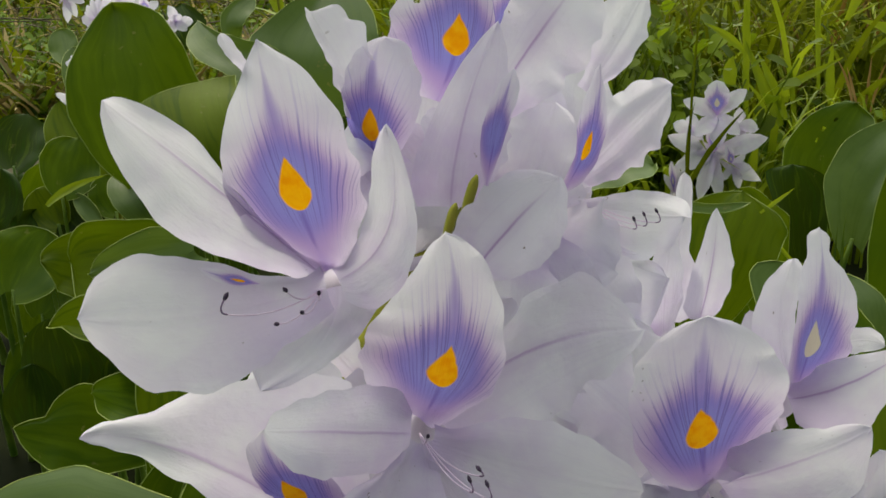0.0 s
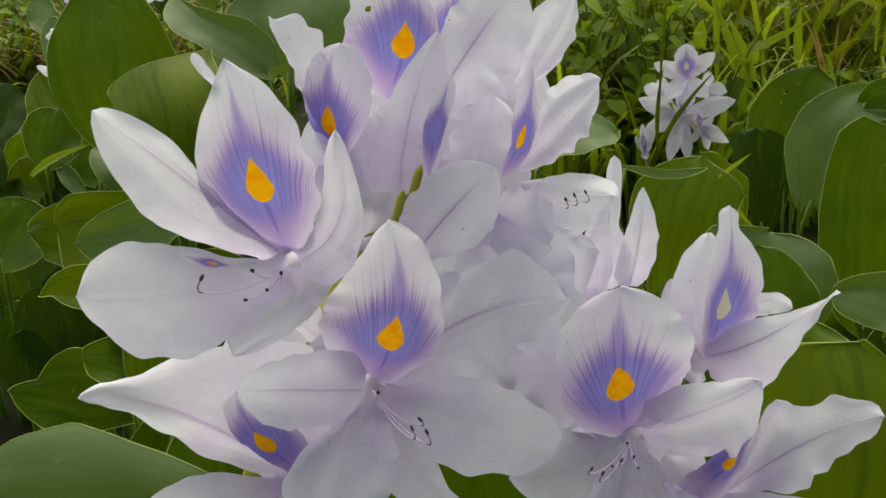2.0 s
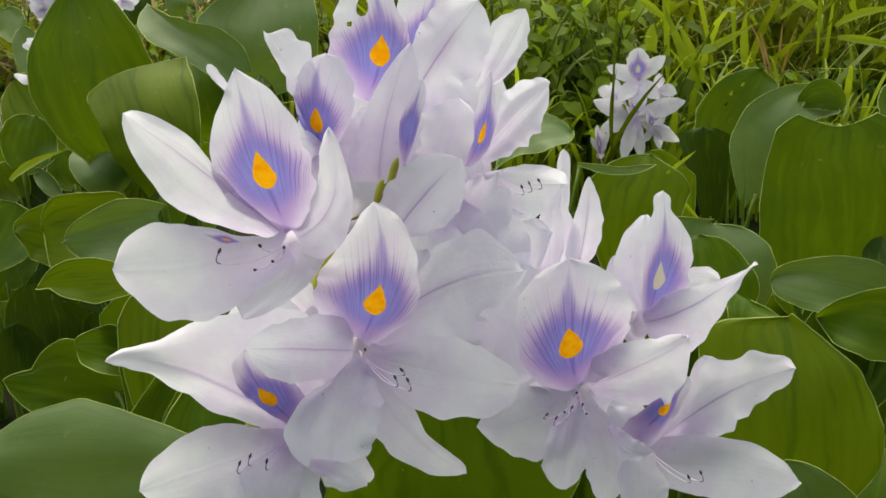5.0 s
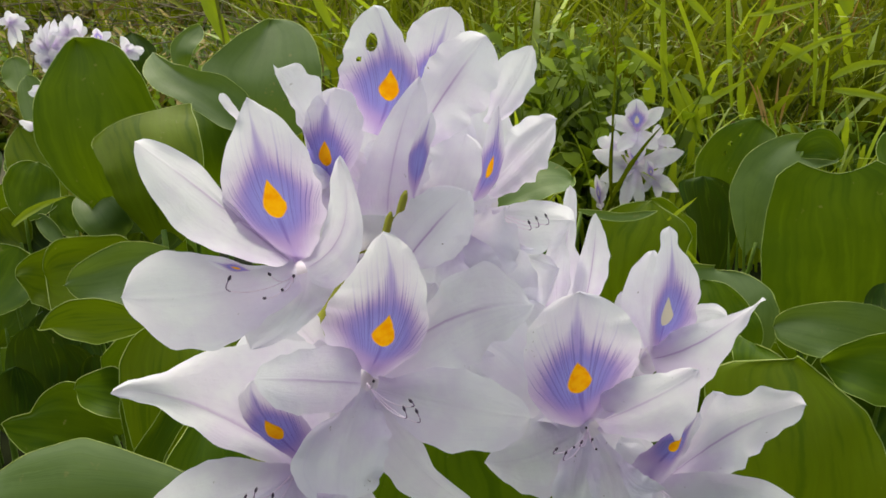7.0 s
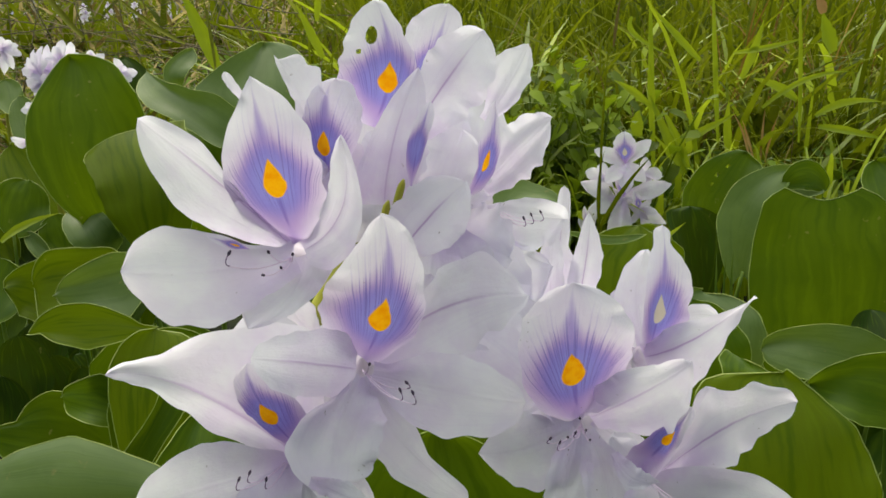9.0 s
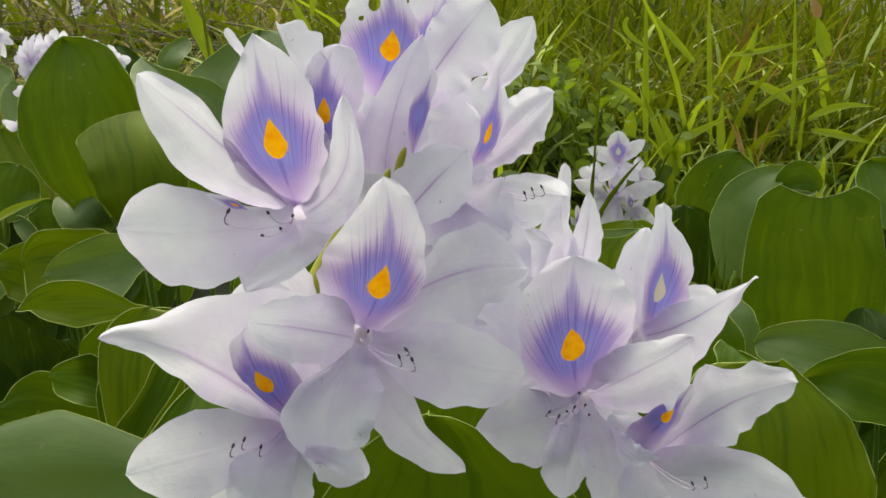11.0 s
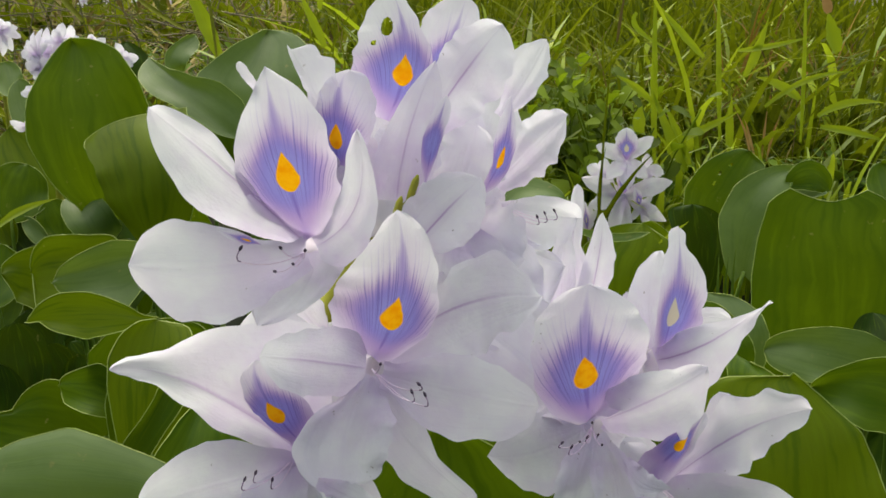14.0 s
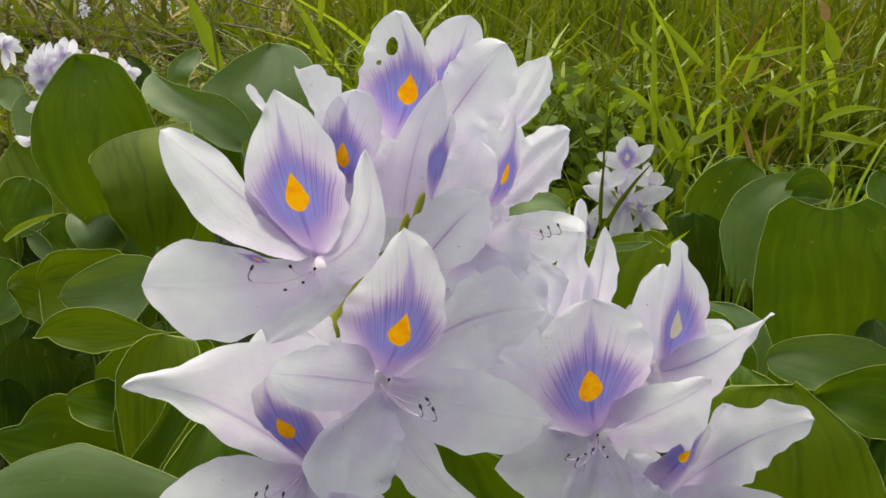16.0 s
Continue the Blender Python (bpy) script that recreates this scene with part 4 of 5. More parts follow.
leaf((234.7, 650, 163.5), (219, 645, 198), (212.4, 670, 220), (0, -1, 0.4), 25.1, 0, label="torn yellow-green water hyacinth leaf", bright=True, left=(10.7, 14.8, 19.3, 23.0, 24.3, 25.1), right=(14.4, 21.4, 25.0, 17.6, 12.0, 7.2))
leaf((217, 490, 154.5), (209, 490, 193.8), (212.3, 515, 216.1), (0, -1, 0.4), 41.0, 0, label="broad pale green water hyacinth leaf", pale=True, left=(15.0, 24.7, 34.0, 38.9, 41.0, 35.3), right=(26.0, 34.6, 36.1, 32.6, 25.3, 17.0))
leaf((182.3, 420, 183.3), (176.1, 420, 217.8), (178.8, 440, 235.2), (0, -1, 0.4), 29.5, 0, left=(13.1, 20.7, 21.5, 21.8, 18.8, 17.1), right=(20.3, 29.5, 29.3, 24.7, 17.8, 11.6))
leaf((344.1, 850, 128.7), (340.7, 850, 203), (379.1, 880, 243.3), (0, -1, 0.4), 45.7, 0, label="dark green water hyacinth leaf with small holes", rows=56, cols=41, holes=((-0.35, 0.8, 0.05, 0.022), (-0.45, 0.7, 0.045, 0.02), (-0.42, 0.62, 0.035, 0.015)), left=(28.0, 41.3, 45.7, 36.0, 20.0, 10.9), right=(15.6, 20.6, 25.2, 25.5, 22.9, 19.9))
leaf((313.3, 800, 114.6), (303.6, 800, 162.4), (301.7, 815, 202.1), (0, -1, 0.4), 32.1, 0, label="water hyacinth leaf darkened by painted shade", deep=True, left=(10.4, 13.8, 17.9, 22.4, 25.1, 24.9), right=(16.9, 24.8, 29.9, 32.1, 26.5, 15.5))
leaf((332.4, 745, 152.8), (335.4, 755, 231.3), (404.4, 795, 243.8), (0, -1, 0.9), 33.6, 0, label="pale blue-green curled water hyacinth leaf", pale=True, left=(22.1, 33.6, 32.0, 21.4, 7.8, 4.7), right=(13.3, 14.2, 17.8, 21.9, 27.4, 30.9))
leaf((170.5, 330, 224.1), (169, 330, 235.6), (173.8, 345, 237.5), (0, -1, 0.4), 18.0, 0, left=(7.4, 10.3, 12.7, 13.9, 12.0, 10.7), right=(9.7, 14.3, 18.0, 15.7, 13.5, 8.5))
leaf((162, 255, 154.4), (164.8, 250, 186.8), (163.5, 265, 203.8), (0, -1, 0.4), 31.7, 0, label="pale green water hyacinth leaf under the flowers", pale=True, left=(9.2, 12.4, 15.2, 13.8, 10.2, 7.5), right=(16.4, 24.8, 31.7, 24.5, 14.1, 7.3))
leaf((81.6, 600, 233.9), (108, 595, 259.2), (135.9, 605, 253.3), (0, -0.7, 1), 25.9, 0, pale=True, left=(14.9, 22.2, 25.9, 19.0, 11.3, 6.7), right=(7.5, 10.0, 15.5, 14.9, 13.5, 8.4))
leaf((38.6, 360, 141.5), (34.2, 352, 220.7), (31.9, 360, 281.2), (0, -1, 0.4), 44.0, 0, label="large hidden leaf added behind the flower spike for shade", left=(28.1, 37.2, 44.0, 39.9, 29.8, 17.8), right=(25.0, 31.8, 38.7, 34.6, 25.6, 15.3))
leaf((-299.7, 800, 251.8), (-310.6, 815, 276), (-321.5, 830, 300.1), (0, -1, 0.4), 14.1, 0, pale=True)
leaf((-248.6, 690, 220.5), (-270.1, 705, 247.9), (-291.6, 720, 275.3), (0, -1, 0.4), 26.9, 0, bright=True)
leaf((-352.1, 900, 277.7), (-359.2, 910, 291.5), (-366.4, 920, 305.4), (0, -1, 0.4), 14.4, 0, pale=True)
leaf((-242.8, 640, 201.4), (-251.9, 645, 210.9), (-261, 650, 220.3), (0, -1, 0.4), 6.3, 0, label="small pointed pale leaf between larger ones", pale=True)
leaf((-233.2, 650, 206.6), (-239, 655, 218.9), (-244.8, 660, 231.1), (0, -1, 0.4), 14.5, 0)
leaf((-232.3, 480, 213.8), (-225, 490, 228), (-217.7, 500, 242.3), (0, -1, 0.4), 23.2, 0)
leaf((-303.2, 760, 219.8), (-314.9, 770, 229.9), (-326.5, 780, 240), (0, -1, 0.4), 12.7, 0)
leaf((-275.4, 650, 197.3), (-284.4, 655, 209), (-293.4, 660, 220.8), (0, -1, 0.4), 17.0, 0, bright=True)
leaf((-173.3, 395, 196.5), (-175.9, 397.5, 214.4), (-178.5, 400, 232.3), (0, -1, 0.4), 14.7, 6, label="water hyacinth leaf low in the mat, shade painted in", deep=True)
leaf((-155.7, 400, 191), (-160.2, 402.5, 205.2), (-164.6, 405, 219.4), (0, -1, 0.4), 13.3, 0, label="water hyacinth leaf low in the mat, shade painted in", deep=True)
leaf((-182.3, 385, 179.7), (-183.2, 387.5, 197.2), (-184.2, 390, 214.7), (0, -1, 0.4), 14.0, 4, label="water hyacinth leaf low in the mat, shade painted in", deep=True)
leaf((-143.5, 395, 183.9), (-145.9, 397.5, 199.9), (-148.3, 400, 216), (0, -1, 0.4), 11.5, -6, label="water hyacinth leaf low in the mat, shade painted in", deep=True)
leaf((-187.8, 470, 189.9), (-193.3, 472.5, 200.8), (-198.9, 475, 211.7), (0, -1, 0.4), 16.4, 4, label="water hyacinth leaf low in the mat, shade painted in", deep=True)
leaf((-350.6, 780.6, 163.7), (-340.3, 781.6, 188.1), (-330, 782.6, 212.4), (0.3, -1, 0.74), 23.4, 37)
leaf((-338.9, 736.4, 126.4), (-329.7, 738, 150), (-320.4, 739.6, 173.5), (0.33, -1, 0.76), 20.5, 38, label="water hyacinth leaf low in the mat, shade painted in", deep=True)
leaf((-206.5, 729.6, 169.7), (-211, 740.6, 190.3), (-215.5, 751.5, 211), (-0.41, -1, 0.62), 27.3, 34, label="water hyacinth leaf low in the mat, shade painted in", deep=True)
leaf((-231.1, 701.3, 143.1), (-229.4, 702.7, 165.7), (-227.6, 704, 188.3), (0.05, -1, 0.41), 27.1, 32, label="water hyacinth leaf low in the mat, shade painted in", deep=True)
leaf((-225.7, 942.4, 49), (-236.4, 950, 77.2), (-247.2, 957.6, 105.4), (-0.07, -1, 0.31), 29.1, 8, label="water hyacinth leaf low in the mat, shade painted in", deep=True)
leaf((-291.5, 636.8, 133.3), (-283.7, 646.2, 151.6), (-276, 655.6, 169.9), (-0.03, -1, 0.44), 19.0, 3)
leaf((-199.9, 769.6, 157.4), (-193.5, 779.1, 179.8), (-187, 788.6, 202.1), (0.25, -1, 0.42), 22.3, -12, label="water hyacinth leaf low in the mat, shade painted in", deep=True)
leaf((-262.1, 669.5, 110.2), (-251.9, 672.9, 131.8), (-241.7, 676.4, 153.3), (-0.26, -1, 0.43), 24.7, 10, label="water hyacinth leaf low in the mat, shade painted in", deep=True)
leaf((-278.4, 628.5, 172.9), (-285.9, 642, 189.6), (-293.3, 655.4, 206.3), (0.46, -1, 0.21), 24.9, 21, label="water hyacinth leaf low in the mat, shade painted in", deep=True)
leaf((-361.8, 840.8, 31.2), (-362.4, 854.9, 54.1), (-362.9, 869.1, 77.1), (-0.21, -1, 0.33), 29.0, 28, label="water hyacinth leaf low in the mat, shade painted in", deep=True)
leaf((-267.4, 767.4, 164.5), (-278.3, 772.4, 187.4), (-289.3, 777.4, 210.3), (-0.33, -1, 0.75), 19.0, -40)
leaf((-247.6, 662.2, 179.5), (-258.3, 668.6, 199.1), (-269, 675, 218.7), (-0.44, -1, 0.32), 18.6, -39, label="water hyacinth leaf low in the mat, shade painted in", deep=True)
leaf((-210.9, 647.2, 199), (-210.4, 651, 218.9), (-209.9, 654.7, 238.8), (0.03, -1, 0.74), 25.5, -33, label="water hyacinth leaf low in the mat, shade painted in", deep=True)
leaf((-330.1, 799.7, 45.6), (-323.4, 805.8, 70.3), (-316.8, 812, 94.9), (-0.25, -1, 0.82), 20.7, -7, label="water hyacinth leaf low in the mat, shade painted in", deep=True)
leaf((-197, 644.1, 164), (-191.5, 647.8, 184.3), (-186, 651.4, 204.6), (0.37, -1, 0.3), 18.3, -24, label="water hyacinth leaf low in the mat, shade painted in", deep=True)
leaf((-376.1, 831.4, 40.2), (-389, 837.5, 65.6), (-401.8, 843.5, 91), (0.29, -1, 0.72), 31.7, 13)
leaf((-237.2, 688.9, 192.5), (-248.2, 702.4, 211.2), (-259.1, 715.9, 229.8), (0.16, -1, 0.76), 26.5, -14, label="water hyacinth leaf low in the mat, shade painted in", deep=True)
leaf((-262.7, 809.5, 64.7), (-268.1, 819.8, 88.1), (-273.4, 830.1, 111.5), (0.46, -1, 0.25), 23.7, 38, label="water hyacinth leaf low in the mat, shade painted in", deep=True)
leaf((-237.3, 843.6, 30.8), (-226.4, 857.1, 54.5), (-215.5, 870.6, 78.1), (0.17, -1, 0.24), 23.2, 42, label="water hyacinth leaf low in the mat, shade painted in", deep=True)
leaf((-355.6, 817.1, 85), (-365.1, 831, 107.2), (-374.7, 844.9, 129.4), (0.42, -1, 0.21), 23.1, -44, label="water hyacinth leaf low in the mat, shade painted in", deep=True)
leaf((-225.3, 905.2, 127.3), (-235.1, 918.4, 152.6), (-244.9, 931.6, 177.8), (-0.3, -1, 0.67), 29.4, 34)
leaf((-364.9, 882.7, 24.2), (-364.6, 890.6, 50.7), (-364.2, 898.5, 77.2), (0.09, -1, 0.54), 22.5, -41, label="water hyacinth leaf low in the mat, shade painted in", deep=True)
leaf((-193.5, 666.9, 144.2), (-192.1, 678.4, 162.9), (-190.8, 690, 181.6), (0.34, -1, 0.78), 22.3, -44, label="water hyacinth leaf low in the mat, shade painted in", deep=True)
leaf((-348.4, 767.9, 114.4), (-354.8, 772.5, 137.9), (-361.3, 777.2, 161.3), (0.47, -1, 0.27), 21.6, -1, label="water hyacinth leaf low in the mat, shade painted in", deep=True)
leaf((-433.3, 945.7, 39.2), (-433.4, 952.2, 67.6), (-433.5, 958.7, 96), (-0.43, -1, 0.82), 34.8, 24, label="water hyacinth leaf low in the mat, shade painted in", deep=True)
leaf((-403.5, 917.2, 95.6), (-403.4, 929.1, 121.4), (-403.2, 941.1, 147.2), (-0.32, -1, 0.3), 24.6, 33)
leaf((-187.8, 545.4, 124.6), (-197.4, 556, 139.7), (-207, 566.7, 154.8), (0.04, -1, 0.54), 14.7, -16, label="water hyacinth leaf low in the mat, shade painted in", deep=True)
leaf((-157.8, 466.7, 151.2), (-156.1, 479.4, 162.9), (-154.4, 492.1, 174.5), (0.49, -1, 0.64), 15.5, 24, label="water hyacinth leaf low in the mat, shade painted in", deep=True)
leaf((-154.4, 516.1, 116.7), (-162.7, 523.1, 132.5), (-170.9, 530.1, 148.3), (0.37, -1, 0.75), 21.4, -17, label="water hyacinth leaf low in the mat, shade painted in", deep=True)
leaf((-160.6, 491.6, 142.1), (-165.7, 497.1, 157.7), (-170.8, 502.5, 173.3), (-0.42, -1, 0.3), 18.4, -33, label="water hyacinth leaf low in the mat, shade painted in", deep=True)
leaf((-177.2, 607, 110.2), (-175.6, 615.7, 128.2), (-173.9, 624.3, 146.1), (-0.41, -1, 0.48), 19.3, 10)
leaf((-151.3, 575.7, 124.2), (-148, 580.2, 142.7), (-144.6, 584.7, 161.3), (0.45, -1, 0.78), 15.4, -43, label="water hyacinth leaf low in the mat, shade painted in", deep=True)
leaf((-192.9, 615, 47.5), (-186.7, 623.8, 65.8), (-180.5, 632.5, 84.1), (0.44, -1, 0.73), 21.3, 6, label="water hyacinth leaf low in the mat, shade painted in", deep=True)
leaf((-129.6, 561.9, 135.7), (-134.5, 573.1, 151.3), (-139.3, 584.2, 166.9), (-0.2, -1, 0.85), 20.4, 29, label="water hyacinth leaf low in the mat, shade painted in", deep=True)
leaf((-233.2, 614.2, 67.9), (-237.3, 618.9, 87.8), (-241.5, 623.5, 107.7), (0.13, -1, 0.9), 18.4, -15, label="water hyacinth leaf low in the mat, shade painted in", deep=True)
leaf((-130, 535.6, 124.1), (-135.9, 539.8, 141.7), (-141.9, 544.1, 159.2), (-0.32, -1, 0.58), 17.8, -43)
leaf((-151.6, 519.6, 114.5), (-161.3, 528.9, 129.4), (-170.9, 538.3, 144.2), (0.47, -1, 0.89), 15.4, -38, label="water hyacinth leaf low in the mat, shade painted in", deep=True)
leaf((-151.4, 522.2, 114), (-143.9, 526.1, 131.5), (-136.4, 530, 148.9), (0.39, -1, 0.74), 15.9, 38, label="water hyacinth leaf low in the mat, shade painted in", deep=True)
leaf((235.3, 523, 161.7), (225.5, 525.4, 179.9), (215.7, 527.9, 198.2), (0.05, -1, 0.87), 21.0, 16, label="water hyacinth leaf low in the mat, shade painted in", deep=True)
leaf((215.8, 504.3, 149), (221.5, 504.7, 167.8), (227.2, 505.2, 186.5), (-0.44, -1, 0.89), 16.6, -34, label="water hyacinth leaf low in the mat, shade painted in", deep=True)
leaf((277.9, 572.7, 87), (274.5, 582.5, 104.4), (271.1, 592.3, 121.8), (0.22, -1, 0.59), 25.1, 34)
leaf((335.4, 563.8, 105.1), (333.4, 566.1, 125.5), (331.5, 568.4, 145.9), (-0.43, -1, 0.32), 23.5, -1, label="water hyacinth leaf low in the mat, shade painted in", deep=True)
leaf((341.8, 516.8, 163.2), (342.6, 529.7, 177.8), (343.3, 542.6, 192.3), (-0.08, -1, 0.22), 17.5, -10, label="water hyacinth leaf low in the mat, shade painted in", deep=True)
leaf((555.4, 940.9, 11.6), (563.3, 943.3, 43.7), (571.2, 945.6, 75.8), (-0.27, -1, 0.59), 37.0, 29, label="water hyacinth leaf low in the mat, shade painted in", deep=True)
leaf((267.7, 479.7, 146.7), (266.4, 494.7, 158.8), (265, 509.6, 170.9), (0.44, -1, 0.47), 19.6, 37, label="water hyacinth leaf low in the mat, shade painted in", deep=True)
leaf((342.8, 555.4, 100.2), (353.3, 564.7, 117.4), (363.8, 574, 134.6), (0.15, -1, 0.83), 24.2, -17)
leaf((-392.7, 841.8, 190.7), (-388.6, 854.6, 212.7), (-384.5, 867.5, 234.8), (0.4, -1, 0.64), 27.1, -17, label="water hyacinth leaf low in the mat, shade painted in", deep=True)
leaf((-428.8, 874.5, 30.4), (-442.2, 887.7, 54), (-455.6, 901, 77.5), (0.1, -1, 0.57), 29.6, 17, label="water hyacinth leaf low in the mat, shade painted in", deep=True)
leaf((-255.6, 654.4, 194.8), (-260.4, 661.9, 212.8), (-265.2, 669.3, 230.7), (-0.25, -1, 0.34), 20.3, 8, label="water hyacinth leaf low in the mat, shade painted in", deep=True)
leaf((-505.2, 933.5, 16.3), (-507, 935.3, 45.8), (-508.8, 937, 75.3), (0.01, -1, 0.2), 35.3, 29, label="water hyacinth leaf low in the mat, shade painted in", deep=True)
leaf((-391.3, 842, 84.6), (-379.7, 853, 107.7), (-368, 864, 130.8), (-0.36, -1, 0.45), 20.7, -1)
leaf((-410, 922.1, 28.2), (-402.6, 927.9, 55.8), (-395.2, 933.7, 83.3), (-0.09, -1, 0.88), 30.1, -41, label="water hyacinth leaf low in the mat, shade painted in", deep=True)
leaf((-319.6, 723.9, 90.3), (-326.1, 735.7, 109.5), (-332.7, 747.6, 128.7), (-0.33, -1, 0.21), 25.1, -5, label="water hyacinth leaf low in the mat, shade painted in", deep=True)
leaf((-305.1, 727.1, 77.2), (-310.6, 733.2, 98.8), (-316.1, 739.3, 120.3), (-0.18, -1, 0.63), 24.3, 30, label="water hyacinth leaf low in the mat, shade painted in", deep=True)
leaf((-339.7, 642.2, 176.6), (-333.9, 646.5, 195.3), (-328.2, 650.8, 213.9), (0.26, -1, 0.26), 23.4, -33, label="water hyacinth leaf low in the mat, shade painted in", deep=True)
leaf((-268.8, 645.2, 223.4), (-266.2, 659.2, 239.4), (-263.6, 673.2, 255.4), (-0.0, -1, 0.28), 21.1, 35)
leaf((-491.2, 989.2, 38.7), (-476.1, 992.8, 69.4), (-460.9, 996.5, 100.1), (0.47, -1, 0.41), 36.3, -34, label="water hyacinth leaf low in the mat, shade painted in", deep=True)
leaf((-448, 931.1, 23.4), (-434.9, 943.8, 49.8), (-421.8, 956.5, 76.3), (-0.47, -1, 0.74), 26.0, 19, label="water hyacinth leaf low in the mat, shade painted in", deep=True)
leaf((-322, 642.7, 199.3), (-316.5, 647.6, 218.5), (-311, 652.5, 237.8), (-0.14, -1, 0.89), 25.2, 9, label="water hyacinth leaf low in the mat, shade painted in", deep=True)
leaf((-442.6, 963.7, 90.8), (-455.2, 973.9, 118.5), (-467.7, 984.2, 146.2), (0.4, -1, 0.69), 36.9, -39, label="water hyacinth leaf low in the mat, shade painted in", deep=True)
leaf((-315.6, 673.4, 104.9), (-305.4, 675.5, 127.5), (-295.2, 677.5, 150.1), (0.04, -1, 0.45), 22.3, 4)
leaf((-405.9, 868.5, 18.4), (-388.3, 870.8, 47.1), (-370.6, 873.1, 75.8), (0.07, -1, 0.34), 24.9, -23, label="water hyacinth leaf low in the mat, shade painted in", deep=True)
leaf((-313.6, 742.6, 145.9), (-320.2, 756.8, 166), (-326.8, 770.9, 186), (0.48, -1, 0.35), 20.8, -13, label="water hyacinth leaf low in the mat, shade painted in", deep=True)
leaf((-446.5, 909, 113.5), (-454.1, 923.1, 138.4), (-461.7, 937.1, 163.3), (-0.19, -1, 0.7), 28.8, -41, label="water hyacinth leaf low in the mat, shade painted in", deep=True)
leaf((397.6, 600, 236.7), (391.6, 620, 258.2), (385.6, 640, 279.8), (0, -1, 0.4), 25.6, 0)
leaf((-115.5, 620, 249.5), (-111.3, 600, 281.3), (-129.6, 640, 305.5), (0, -1, 0.4), 24.0, 0, left=(22, 22.6, 22.7, 20.4, 17.4, 13.2), right=(22.7, 24, 23.3, 20, 13.6, 5.6))
leaf((-91.3, 302, 213.2), (-91, 300, 243.7), (-90.1, 318, 265.9), (0, -1, 0.4), 19.3, 0, bright=True, left=(11.6, 14, 15.9, 16.1, 12.3, 7), right=(14.6, 17.1, 19.3, 18.6, 16.2, 13.8))
leaf((-100.7, 286, 211.5), (-83.9, 282, 238.1), (-76.7, 292, 256.3), (0, -1, 0.4), 9.0, 0, left=(5.7, 4.8, 3.4, 2.7, 3.3, 1.7), right=(9, 6.6, 7, 8.2, 8.7, 6.8))


# ---- further leaves, low over the water ----
rng = np.random.default_rng(5)
for i in range(110):
    y = rng.uniform(330, 1250) if i < 70 else rng.uniform(430, 700)
    x = rng.uniform(-0.62, 0.62) * (y + 60) + rng.uniform(-20, 20)
    if x > 60 and y > 900:
        continue
    if -260 < x < -100 and y < 560 or i >= 70 and abs(x) < 60:
        continue
    top = rng.uniform(15, 85)
    a = rng.uniform(0, 6.28)
    lean = rng.uniform(20, 60)
    hw = rng.uniform(26, 46)
    b = np.array([x, y, top])
    t = b + np.array([math.cos(a) * lean, math.sin(a) * lean, rng.uniform(50, 90)])
    m = (b + t) / 2 + np.array([0, 0, 12]) + rng.uniform(-8, 8, 3)
    leaf(tuple(b), tuple(m), tuple(t), (rng.uniform(-0.5, 0.5), -1, rng.uniform(0.3, 1.2)), hw, rng.uniform(-40, 40))


# the mat goes on beside and behind the eye: unseen leaves added as shade
for i in range(170):
    x, y = rng.uniform(-900, 900), rng.uniform(-700, 330)
    if abs(x) < 0.62 * (y + 60) + 60 or math.hypot(x, y + 40) < 190:
        continue
    top = rng.uniform(60, 180)
    a, lean = rng.uniform(0, 6.28), rng.uniform(20, 60)
    b = np.array([x, y, top])
    t = b + np.array([math.cos(a) * lean, math.sin(a) * lean, rng.uniform(60, 110)])
    leaf(tuple(b), tuple((b + t) / 2 + np.array([0, 0, 12])), tuple(t), (rng.uniform(-0.5, 0.5), -1, rng.uniform(0.3, 1.2)), rng.uniform(40, 62), rng.uniform(-40, 40))


# ---- other flower spikes ----
def open_bloom(thing, centre, back, petals):
    """A small open bloom: its tube and petals, each with tip, half width and whether it is the banner."""
    c, k = np.asarray(centre, float), np.asarray(back, float)
    axis = unit(c - k)
    fl = flower(thing, centre, tuple(float(q) for q in axis), back)
    for tip, hw, top in petals:
        t = np.asarray(tip, float)
        m = (c + t) / 2 + axis * np.linalg.norm(t - c) * 0.22
        if top:
            banner(fl, m, tip, hw, 0, pale=True, rows=20, cols=11)
        else:
            petal(fl, m, tip, hw, 0, sharp=0.65, peak=0.55, wave=0.1, cup=0.2, rows=16, cols=9)
    return fl


def small_spike(x, y, low, high, blooms, size, label, seed):
    """A spike seen from afar: blooms set round a stalk, lowest first, the last one at the top."""
    rng = np.random.default_rng(seed)
    thing = spike(label, (x, y + 10, -10), (x + 6, y + 12, high * 0.5), (x, y + 6, high), 4)
    for i in range(blooms):
        k = i / max(blooms - 1, 1)
        a = -1.57 + (1.15 if i % 2 else -1.15) * (0.35 + 0.75 * rng.random()) if 0 < i < blooms - 1 else -1.57
        z = low + (high - low) * k
        out = size * 0.9 * (1 - 0.6 * k)
        axis = np.array([math.cos(a), math.sin(a), 0.25 + 0.2 * k])
        c = np.array([x, y, z]) + unit(axis) * out
        fl = flower(thing, c, tuple(float(q) for q in axis), (x, y + 5, z - 6))
        ax = unit(axis)
        up = unit(np.array([0, 0, 1.0]) - ax * ax[2])
        side = np.cross(ax, up)
        long = size * rng.uniform(0.9, 1.1) * (1 - 0.22 * k)
        for j in range(6):
            th = j * math.pi / 3 + rng.uniform(-0.12, 0.12)
            d = up * math.cos(th) + side * math.sin(th)
            tip = c + d * long + ax * rng.uniform(-6, 14)
